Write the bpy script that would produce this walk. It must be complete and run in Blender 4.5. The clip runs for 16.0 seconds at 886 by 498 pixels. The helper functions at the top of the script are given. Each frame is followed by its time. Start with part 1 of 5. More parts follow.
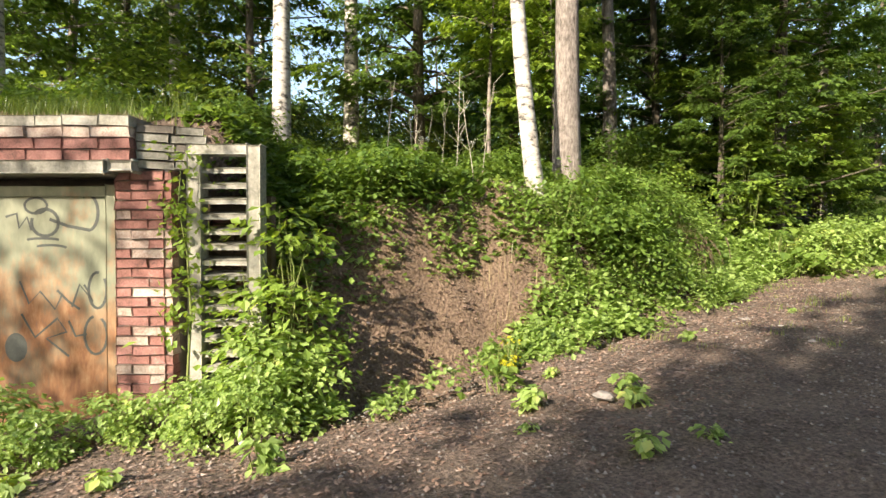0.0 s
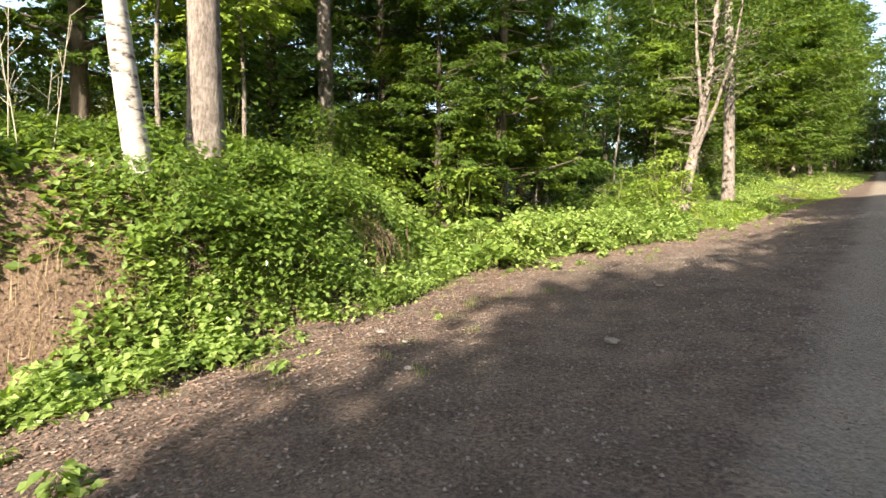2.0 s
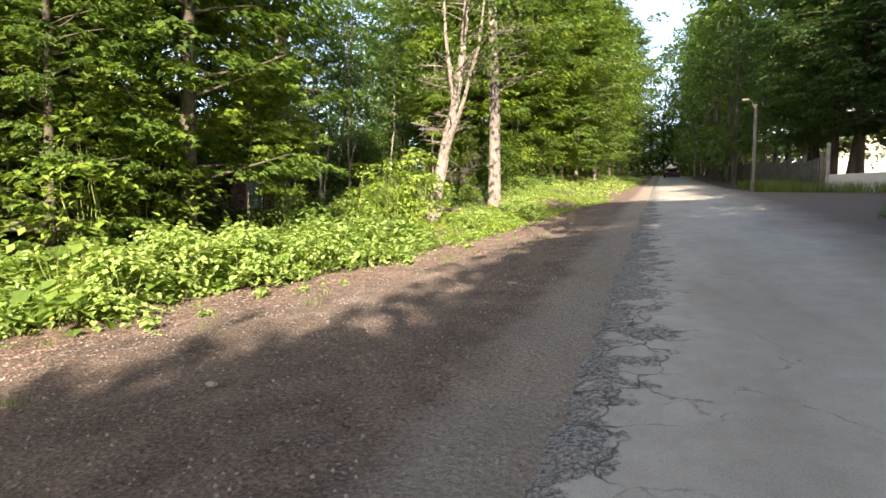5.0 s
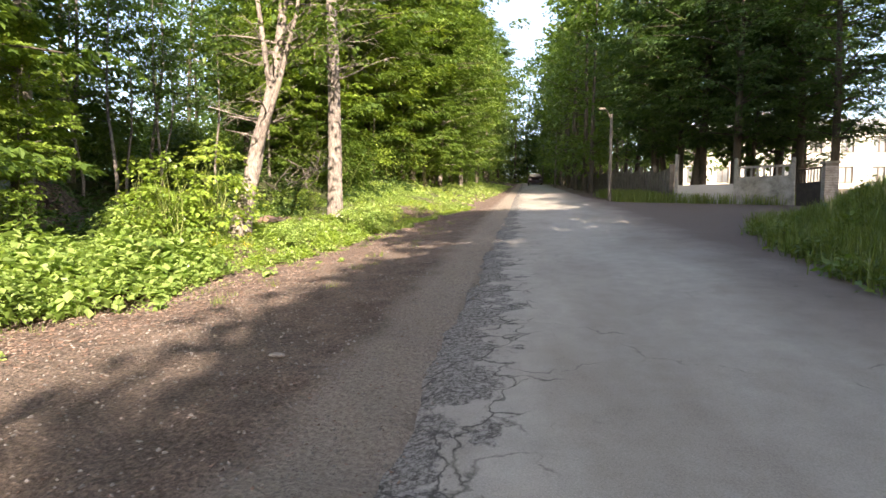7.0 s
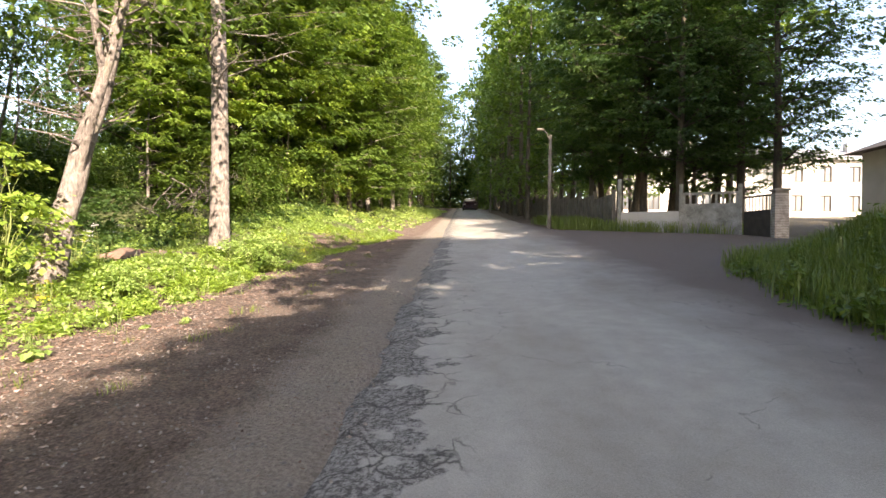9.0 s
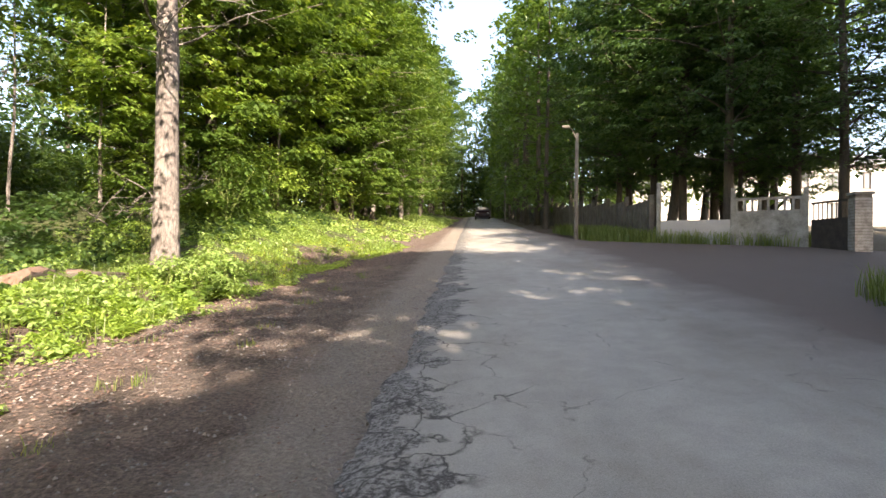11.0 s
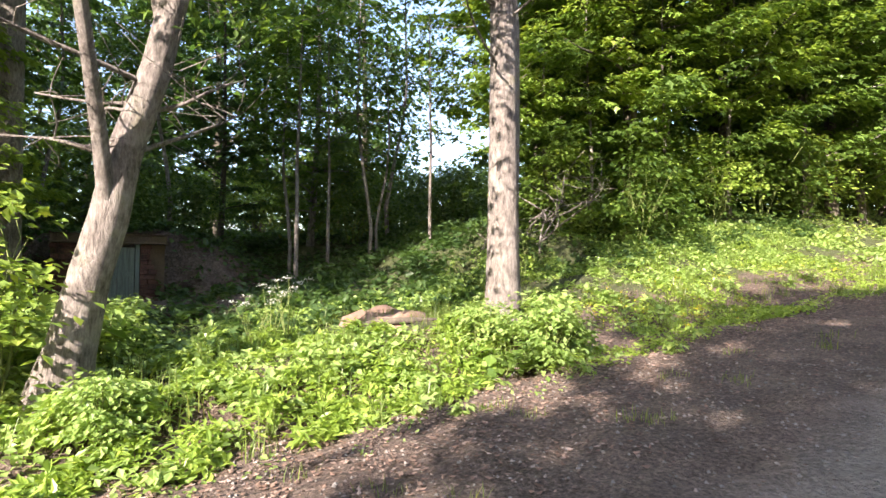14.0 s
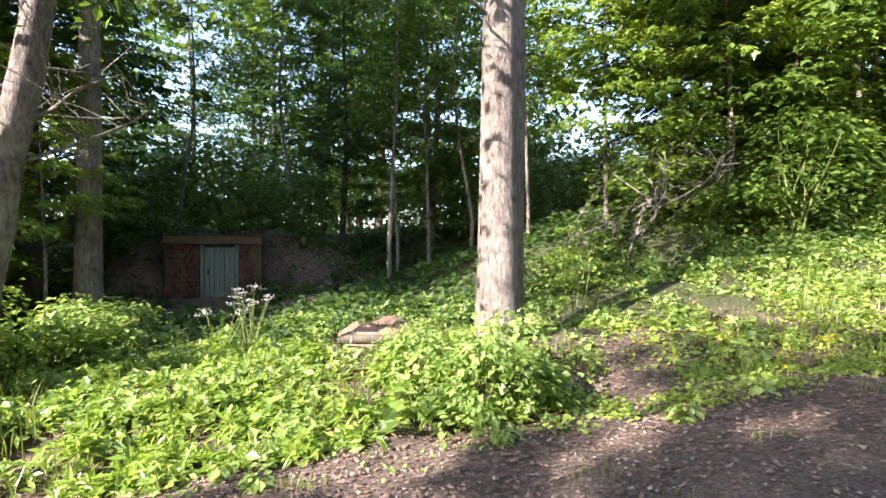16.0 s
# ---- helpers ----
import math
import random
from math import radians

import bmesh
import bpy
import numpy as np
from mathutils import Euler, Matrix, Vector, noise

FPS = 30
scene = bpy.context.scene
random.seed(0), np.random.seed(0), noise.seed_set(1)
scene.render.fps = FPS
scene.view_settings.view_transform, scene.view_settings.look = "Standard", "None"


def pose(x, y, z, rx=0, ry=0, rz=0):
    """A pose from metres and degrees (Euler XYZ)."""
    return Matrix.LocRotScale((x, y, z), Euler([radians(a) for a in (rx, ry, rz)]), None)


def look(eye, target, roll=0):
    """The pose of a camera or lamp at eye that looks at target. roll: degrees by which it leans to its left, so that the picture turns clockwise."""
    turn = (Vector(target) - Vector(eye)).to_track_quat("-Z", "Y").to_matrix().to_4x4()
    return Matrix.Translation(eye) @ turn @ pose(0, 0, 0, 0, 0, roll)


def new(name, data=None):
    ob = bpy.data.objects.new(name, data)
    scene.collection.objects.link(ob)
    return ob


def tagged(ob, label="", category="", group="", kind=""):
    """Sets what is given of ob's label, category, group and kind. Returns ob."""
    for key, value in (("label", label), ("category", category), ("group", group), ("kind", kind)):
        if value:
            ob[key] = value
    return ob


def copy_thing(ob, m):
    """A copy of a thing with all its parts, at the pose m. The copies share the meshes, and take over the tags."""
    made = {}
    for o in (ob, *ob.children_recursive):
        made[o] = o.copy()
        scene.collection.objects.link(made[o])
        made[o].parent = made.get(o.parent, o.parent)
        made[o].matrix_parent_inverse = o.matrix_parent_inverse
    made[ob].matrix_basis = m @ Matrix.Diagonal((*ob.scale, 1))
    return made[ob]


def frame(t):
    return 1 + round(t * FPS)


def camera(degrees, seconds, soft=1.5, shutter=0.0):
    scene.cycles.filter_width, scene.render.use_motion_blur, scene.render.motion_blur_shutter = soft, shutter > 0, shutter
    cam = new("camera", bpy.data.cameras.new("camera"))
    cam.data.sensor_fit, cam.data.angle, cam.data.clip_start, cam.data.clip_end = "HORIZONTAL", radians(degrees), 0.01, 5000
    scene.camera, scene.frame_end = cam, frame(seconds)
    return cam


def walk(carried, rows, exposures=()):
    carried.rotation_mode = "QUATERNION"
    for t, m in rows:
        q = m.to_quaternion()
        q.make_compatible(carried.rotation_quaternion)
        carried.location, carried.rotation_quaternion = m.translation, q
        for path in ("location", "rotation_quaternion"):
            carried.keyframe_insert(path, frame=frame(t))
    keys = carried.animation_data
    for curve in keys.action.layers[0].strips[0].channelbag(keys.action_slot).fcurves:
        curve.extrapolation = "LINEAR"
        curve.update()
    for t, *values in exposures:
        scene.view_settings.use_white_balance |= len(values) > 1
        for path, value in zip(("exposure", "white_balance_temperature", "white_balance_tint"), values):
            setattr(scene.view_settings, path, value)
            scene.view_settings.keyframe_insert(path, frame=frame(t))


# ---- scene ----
cam = camera(78.3, 16.0)
METRES, EYE, TILT, LEAN, TURN = 21.5, 1.32, -1.0, 0.0, 59.2
ROWS = [
    (0.0, 0.0, 0.0, 0.0, 0.0, 0.0, -0.0),
    (0.5, 0.0246, 0.012, 0.0018, -6.56, -0.65, -0.04),
    (1.0, 0.05, 0.0269, 0.0037, -12.11, -1.22, -0.07),
    (1.5, 0.0773, 0.0398, 0.007, -16.38, -1.76, -0.1),
    (2.0, 0.1056, 0.0538, 0.0091, -20.54, -2.09, -0.08),
    (2.5, 0.1346, 0.0649, 0.0126, -24.6, -2.56, -0.17),
    (3.0, 0.1637, 0.076, 0.015, -28.9, -2.71, -0.11),
    (3.5, 0.1924, 0.0844, 0.0185, -32.79, -2.78, -0.08),
    (6.0, 0.3408, 0.1452, 0.0345, -42.27, -2.32, 0.05),
    (6.5, 0.3668, 0.1595, 0.0371, -46.81, -2.2, -0.03),
    (7.0, 0.3952, 0.1759, 0.0389, -50.71, -2.13, 0.02),
    (7.5, 0.4206, 0.1918, 0.0421, -52.72, -2.27, -0.06),
    (8.0, 0.4488, 0.2077, 0.0444, -54.35, -2.21, 0.01),
    (8.5, 0.4749, 0.2225, 0.0475, -55.3, -0.94, -0.02),
    (9.0, 0.503, 0.2367, 0.0502, -57.43, 0.38, 0.03),
    (11.5, 0.6326, 0.3221, 0.0617, -55.06, 1.62, -0.14),
    (12.0, 0.6544, 0.3389, 0.0651, -44.83, 2.46, -0.21),
    (12.5, 0.6784, 0.3581, 0.0664, -29.49, 3.22, -0.31),
    (13.0, 0.7069, 0.372, 0.0707, -19.55, 3.12, -0.41),
    (13.5, 0.7341, 0.39, 0.0719, -12.94, 2.95, -0.42),
    (14.0, 0.7615, 0.4059, 0.0762, -7.25, 2.4, -0.46),
    (14.5, 0.7874, 0.423, 0.0779, 1.44, 2.3, -0.54),
    (15.0, 0.8158, 0.438, 0.0822, 8.95, 1.88, -0.61),
    (15.5, 0.8448, 0.4547, 0.0838, 13.18, 1.63, -0.57),
    (16.0, 0.8722, 0.4696, 0.0868, 14.97, 0.98, -0.59),
]
walk(cam, [(t, pose(0, 0, EYE, TILT, LEAN, TURN) @ pose(METRES * x, METRES * y, METRES * z, 90 + pitch, roll, yaw)) for t, x, y, z, yaw, pitch, roll in ROWS],
     [(0.0, 1.53, 7150, 11), (3.0, 1.88, 7200, 14), (6.0, 1.95, 7300, 18), (9.0, 2.05, 7350, 20), (12.0, 1.95, 7000, 18), (16.0, 2.25, 6300, 19)])

# ---- world and sun ----
SUN_EL = radians(30)
SUN_FROM = Vector((0.36, -0.93, 0)).normalized()      # the sun stands behind the walker, to the right
world = bpy.data.worlds.new("world")
scene.world = world
world.use_nodes = True
wn = world.node_tree
sky = wn.nodes.new("ShaderNodeTexSky")
sky.sky_type, sky.sun_disc, sky.sun_elevation = "NISHITA", False, SUN_EL
sky.sun_rotation = math.atan2(SUN_FROM.x, SUN_FROM.y)
sky.dust_density = 1.5
wn.nodes["Background"].inputs["Strength"].default_value = 0.15
wn.links.new(sky.outputs[0], wn.nodes["Background"].inputs["Color"])
sun = new("sun", bpy.data.lights.new("sun", "SUN"))
sun.data.energy, sun.data.angle, sun.data.color = 5.0, radians(0.5), (1.0, 0.92, 0.78)
sdir = Vector((SUN_FROM.x * math.cos(SUN_EL), SUN_FROM.y * math.cos(SUN_EL), math.sin(SUN_EL)))
sun.matrix_world = look(sdir * 50, (0, 0, 0))


# ---- materials ----
def mat(name, rough=0.8):
    m = bpy.data.materials.new(name)
    m.use_nodes = True
    b = m.node_tree.nodes["Principled BSDF"]
    b.inputs["Roughness"].default_value = rough
    return m, m.node_tree, b


def node(nt, kind, **values):
    n = nt.nodes.new(kind)
    for k, v in values.items():
        k = k.replace("_", " ")
        n.inputs[k].default_value = v
    return n


def noise_at(nt, scale, detail=4, rough=0.6, coord="Object", stretch=None):
    tc = nt.nodes.new("ShaderNodeTexCoord")
    n = node(nt, "ShaderNodeTexNoise", Scale=scale, Detail=detail, Roughness=rough)
    if stretch:
        mp = nt.nodes.new("ShaderNodeMapping")
        mp.inputs["Scale"].default_value = stretch
        nt.links.new(tc.outputs[coord], mp.inputs[0])
        nt.links.new(mp.outputs[0], n.inputs["Vector"])
    else:
        nt.links.new(tc.outputs[coord], n.inputs["Vector"])
    return n.outputs["Fac"]


def ramp(nt, fac, stops):
    r = nt.nodes.new("ShaderNodeValToRGB")
    el = r.color_ramp.elements
    while len(el) < len(stops):
        el.new(0.5)
    for e, (p, c) in zip(el, stops):
        e.position, e.color = p, (*c, 1)
    nt.links.new(fac, r.inputs[0])
    return r.outputs[0]


def mix(nt, fac, a, b, how="MIX"):
    m = nt.nodes.new("ShaderNodeMix")
    m.data_type, m.blend_type = "RGBA", how
    for sock, v in ((m.inputs["Factor"], fac), (m.inputs[6], a), (m.inputs[7], b)):
        if isinstance(v, (int, float)):
            sock.default_value = v
        elif isinstance(v, tuple):
            sock.default_value = (*v, 1)
        else:
            nt.links.new(v, sock)
    return m.outputs[2]


def maths(nt, op, a, b=None, clamp=False):
    m = nt.nodes.new("ShaderNodeMath")
    m.operation, m.use_clamp = op, clamp
    for i, v in enumerate((a, b)):
        if v is None:
            continue
        if isinstance(v, (int, float)):
            m.inputs[i].default_value = v
        else:
            nt.links.new(v, m.inputs[i])
    return m.outputs[0]


def bump(nt, b, h, strength=0.5, dist=0.02):
    n = nt.nodes.new("ShaderNodeBump")
    n.inputs["Strength"].default_value, n.inputs["Distance"].default_value = strength, dist
    nt.links.new(h, n.inputs["Height"])
    nt.links.new(n.outputs[0], b.inputs["Normal"])


def surface(name, stops, scale, rough=0.85, fine=40, bumps=0.5, dist=0.01, stretch=None, tint=None):
    """Two-scale noise colour with fine relief."""
    m, nt, b = mat(name, rough)
    a = noise_at(nt, scale, 5, 0.6, stretch=stretch)
    f = noise_at(nt, fine, 4, 0.7, stretch=stretch)
    h = maths(nt, "ADD", maths(nt, "MULTIPLY", a, 0.6), maths(nt, "MULTIPLY", f, 0.4))
    c = ramp(nt, h, stops)
    if tint:
        oi = nt.nodes.new("ShaderNodeObjectInfo")
        c = mix(nt, oi.outputs["Random"], c, mix(nt, 1.0, c, tint, "MULTIPLY"))
    nt.links.new(c, b.inputs["Base Color"])
    bump(nt, b, f, bumps, dist)
    return m


def leaf_mat(name, dark, light, trans, rough=0.38):
    """Leaf blade: island and object variation, light shining through."""
    m, nt, b = mat(name, rough)
    geo = nt.nodes.new("ShaderNodeNewGeometry")
    oi = nt.nodes.new("ShaderNodeObjectInfo")
    f = maths(nt, "ADD", maths(nt, "MULTIPLY", geo.outputs["Random Per Island"], 0.7), maths(nt, "MULTIPLY", oi.outputs["Random"], 0.3))
    c = ramp(nt, f, [(0.0, dark), (0.85, light), (1.0, (light[0] * 1.5, light[1] * 1.1, light[2]))])
    nt.links.new(c, b.inputs["Base Color"])
    b.inputs["Specular IOR Level"].default_value = 0.55
    tr = nt.nodes.new("ShaderNodeBsdfTranslucent")
    nt.links.new(mix(nt, 1.0, c, trans, "MULTIPLY"), tr.inputs["Color"])
    ms = nt.nodes.new("ShaderNodeMixShader")
    ms.inputs[0].default_value = 0.42
    nt.links.new(b.outputs[0], ms.inputs[1])
    nt.links.new(tr.outputs[0], ms.inputs[2])
    nt.links.new(ms.outputs[0], nt.nodes["Material Output"].inputs["Surface"])
    return m


LEAF = leaf_mat("leaf_green", (0.032, 0.068, 0.013), (0.115, 0.185, 0.038), (1.9, 1.8, 0.9))
LEAF_MID = leaf_mat("leaf_mid", (0.055, 0.11, 0.018), (0.165, 0.255, 0.055), (1.8, 1.7, 0.85))
LEAF_PALE = leaf_mat("leaf_yellow_green", (0.15, 0.24, 0.035), (0.33, 0.43, 0.085), (1.5, 1.5, 0.75))
LEAF_BRIGHT = leaf_mat("leaf_bright", (0.10, 0.18, 0.022), (0.26, 0.36, 0.075), (1.75, 1.6, 0.8))
# darker leaf greens that also carry the shade inside the wood
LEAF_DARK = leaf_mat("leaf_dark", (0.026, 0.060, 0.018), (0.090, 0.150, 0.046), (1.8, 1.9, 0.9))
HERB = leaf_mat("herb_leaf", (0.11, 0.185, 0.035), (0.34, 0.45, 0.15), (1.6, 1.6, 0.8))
GRASS = leaf_mat("grass_blade", (0.06, 0.11, 0.02), (0.17, 0.22, 0.06), (1.8, 1.6, 0.7))
PETAL_YELLOW = leaf_mat("yellow_leaf", (0.45, 0.42, 0.03), (0.6, 0.55, 0.04), (1.3, 1.2, 0.8))
PETAL_WHITE = leaf_mat("white_petal", (0.6, 0.6, 0.55), (0.75, 0.75, 0.7), (1.1, 1.1, 1.1))


def bark_material(name, dark, mid, light, band):
    """Fissured bark with pale plates, darker rings and lichen blotches."""
    m, nt, b = mat(name, 0.9)
    fis = noise_at(nt, 30, 6, 0.75, stretch=(1, 1, 0.3))
    blot = noise_at(nt, 3.0, 5, 0.65)
    ring = noise_at(nt, 1.5, 4, 0.6, stretch=(0.5, 0.5, 5.0))
    h = maths(nt, "ADD", maths(nt, "MULTIPLY", fis, 0.62), maths(nt, "MULTIPLY", blot, 0.38))
    c = ramp(nt, h, [(0.37, dark), (0.49, mid), (0.60, light)])
    c = mix(nt, ramp(nt, ring, [(0.30, (band,) * 3), (0.43, (0, 0, 0))]), c, dark)
    c = mix(nt, ramp(nt, blot, [(0.60, (0, 0, 0)), (0.72, (0.5,) * 3)]), c, (0.16, 0.15, 0.06))
    nt.links.new(c, b.inputs["Base Color"])
    bump(nt, b, fis, 1.0, 0.05)
    return m


BARK = bark_material("bark_grey", (0.06, 0.049, 0.042), (0.225, 0.19, 0.17), (0.37, 0.325, 0.295), 0.3)
# dark bark, its tone lowered further for trunks in tree shade
BARK_DARK = surface("bark_dark", [(0.3, (0.035, 0.029, 0.023)), (0.5, (0.095, 0.078, 0.06)), (0.7, (0.17, 0.14, 0.11))], 3, 0.9, 25, 1.0, 0.03, (1, 1, 0.3))
BARK_BIRCH = surface("bark_birch", [(0.40, (0.05, 0.045, 0.04)), (0.47, (0.34, 0.31, 0.28)), (0.58, (0.50, 0.475, 0.44))], 5, 0.7, 9, 0.5, 0.01, (1, 1, 2.2))
STEM = surface("stem", [(0.3, (0.10, 0.14, 0.03)), (0.7, (0.20, 0.22, 0.07))], 5)
CONCRETE = surface("concrete", [(0.34, (0.12, 0.115, 0.095)), (0.5, (0.27, 0.26, 0.225)), (0.66, (0.42, 0.40, 0.36))], 3.0, 0.9, 30, 0.6, 0.01)
WOOD = surface("weathered_wood", [(0.3, (0.20, 0.17, 0.13)), (0.5, (0.36, 0.32, 0.26)), (0.7, (0.50, 0.46, 0.38))], 4, 0.85, 40, 0.5, 0.006, (1, 1, 1))
PLASTER = surface("white_plaster", [(0.3, (0.36, 0.345, 0.315)), (0.7, (0.50, 0.485, 0.455))], 0.8, 0.9, 30, 0.2)
BRICK = surface("red_brick", [(0.36, (0.07, 0.035, 0.03)), (0.48, (0.22, 0.095, 0.08)), (0.60, (0.30, 0.145, 0.125)), (0.70, (0.42, 0.30, 0.26))], 6, 0.9, 60, 0.8, 0.006, tint=(1.15, 1.25, 1.3))
BRICK_WHITE = surface("pale_brick", [(0.36, (0.17, 0.11, 0.095)), (0.47, (0.36, 0.27, 0.235)), (0.60, (0.52, 0.45, 0.40))], 6, 0.9, 60, 0.8, 0.006, tint=(0.85, 0.8, 0.78))
MORTAR = surface("mortar", [(0.3, (0.10, 0.085, 0.07)), (0.7, (0.26, 0.23, 0.20))], 8, 0.95, 60, 0.8)
ROOFING = surface("grey_roof", [(0.3, (0.22, 0.22, 0.22)), (0.7, (0.36, 0.36, 0.36))], 2)
# brown earth with the shade of recesses put into its tone
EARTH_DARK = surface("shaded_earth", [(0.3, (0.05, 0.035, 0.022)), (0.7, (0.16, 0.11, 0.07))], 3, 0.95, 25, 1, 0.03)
LITTER = surface("dead_leaf", [(0.3, (0.10, 0.06, 0.04)), (0.5, (0.24, 0.15, 0.11)), (0.7, (0.38, 0.28, 0.22))], 2.0, 0.85, 12, 0.3)
STONE = surface("pebble", [(0.3, (0.09, 0.08, 0.07)), (0.5, (0.19, 0.17, 0.155)), (0.7, (0.32, 0.29, 0.27))], 1.5, 0.85, 40, 0.5)


# ---- ground shape ----
def ss(a, b, v):
    t = np.clip((v - a) / (b - a), 0, 1)
    return t * t * (3 - 2 * t)


EDGE_Y = (-20, 0, 3, 5.5, 7.5, 10, 12, 15, 20, 25, 32, 60, 130)
EDGE_X = (-3.9, -3.8, -3.9, -4.2, -4.5, -5.4, -4.6, -3.2, -2.7, -2.7, -1.6, -0.8, -0.8)


def edge(y):
    """Left side of the trodden ground."""
    return np.interp(y, EDGE_Y, EDGE_X)


def plane(x, y):
    return 0.0537 * np.clip(x, -9, 4) + 0.0857 * np.clip(y, -30, 110)


def redge(y):
    return np.interp(y, (-20, 10, 15.5, 18, 20, 21.5), (4.3, 4.3, 4.5, 4.9, 5.3, 5.8))


def height(x, y):
    d = edge(y) - x
    wa = 1 - ss(8.5, 11.5, y)                  # steep bank at the start
    wc = ss(23, 27.5, y)                       # bank further on
    wb = (1 - wa) * (1 - wc)                   # hollow with the cellar
    la = 2.0 * ss(0.2, 2.1, d) + 0.9 * ss(2, 6, d) - 0.35 * ss(-0.3, 0.6, d) * ss(-1.5, 1.5, 2.0 - y)
    lb = 0.35 * ss(0, 1.3, d) + 0.42 * ss(3, 7, d) + 1.2 * ss(9.0, 12.5, d)
    lb = lb + 1.6 * ss(3.0, 7.0, d) * (1 - ss(11, 15.5, y))
    lc = 0.3 * ss(0, 1.2, d) + 1.5 * ss(0.8, 5.5, d)
    lift = wa * la + wb * lb + wc * lc * (1 - 0.5 * ss(35, 60, y))
    # the garage: low ground before its front, earth on its roof
    u = (x + 5.52) * 0.512 + y * 0.859
    n = (x + 5.52) * 0.859 - y * 0.512
    low = ss(-0.5, -0.3, n) * (1 - ss(1.25, 2.0, u))
    roof = (1 - ss(-0.5, -0.3, n)) * (1 - ss(0.6, 1.3, u)) * wa
    lift = lift * (1 - low) + roof * np.maximum(0, 2.72 - lift)
    # earth heaped over the cellar
    ay = np.abs(y - 20.0)
    face = 1 - ss(0.95, 1.25, ay)
    heap = face * (1 - ss(-11.05, -10.8, x)) + (1 - face) * (1 - ss(-11.6, -9.3, x))
    lift = np.maximum(lift, (0.72 + 1.40 * (1 - ss(1.0, 4.0, ay))) * heap * wb)
    r = x - redge(y)
    lift = lift + 0.86 * ss(0.0, 2.6, r) * (1 - ss(19.0, 22.2, y - 0.35 * (x - 5.5)))
    pitz = ss(0.2, 0.6, d) * (1 - ss(1.5, 2.2, d)) * ss(1.2, 1.8, y) * (1 - ss(4.0, 5.0, y))
    lift = lift + pitz * (0.10 * np.sin(x * 5.3 + y * 3.1) * np.sin(y * 4.7 - x * 2.2) + 0.05 * np.sin(x * 13.0 - y * 9.0) * np.sin(y * 11.0))
    scoop = ss(0.35, 0.8, d) * (1 - ss(1.35, 1.75, d)) * ss(1.45, 1.8, y) * (1 - ss(3.4, 4.5, y))
    return plane(x, y) + lift - 0.5 * scoop


def hz(x, y):
    return float(height(np.float64(x), np.float64(y)))


def mesh_from(name, verts, faces, materials, smooth=False):
    me = bpy.data.meshes.new(name)
    me.from_pydata(verts if isinstance(verts, list) else verts.tolist(), [], faces if isinstance(faces, list) else faces.tolist())
    for m in materials if isinstance(materials, (list, tuple)) else (materials,):
        me.materials.append(m)
    if smooth:
        me.polygons.foreach_set("use_smooth", [True] * len(me.polygons))
    me.update()
    return me


def grid_mesh(name, xs, ys, zf, material, smooth=True):
    X, Y = np.meshgrid(xs, ys)
    Z = zf(X, Y)
    v = np.stack([X.ravel(), Y.ravel(), Z.ravel()], 1)
    nx, ny = len(xs), len(ys)
    i = (np.arange(ny - 1)[:, None] * nx + np.arange(nx - 1)[None]).ravel()
    return mesh_from(name, v, np.stack([i, i + 1, i + nx + 1, i + nx], 1), material, smooth)


def ripple(x, y, s, amp, seed=0):
    """Cheap smooth random relief from a few sine waves."""
    r = np.random.RandomState(seed)
    z = 0
    for k in range(9):
        a, f, p = r.uniform(0, 6.28), s * r.uniform(0.5, 2.2), r.uniform(0, 6.28)
        z = z + np.sin((x * math.cos(a) + y * math.sin(a)) * f + p) / 9
    return z * amp * 2


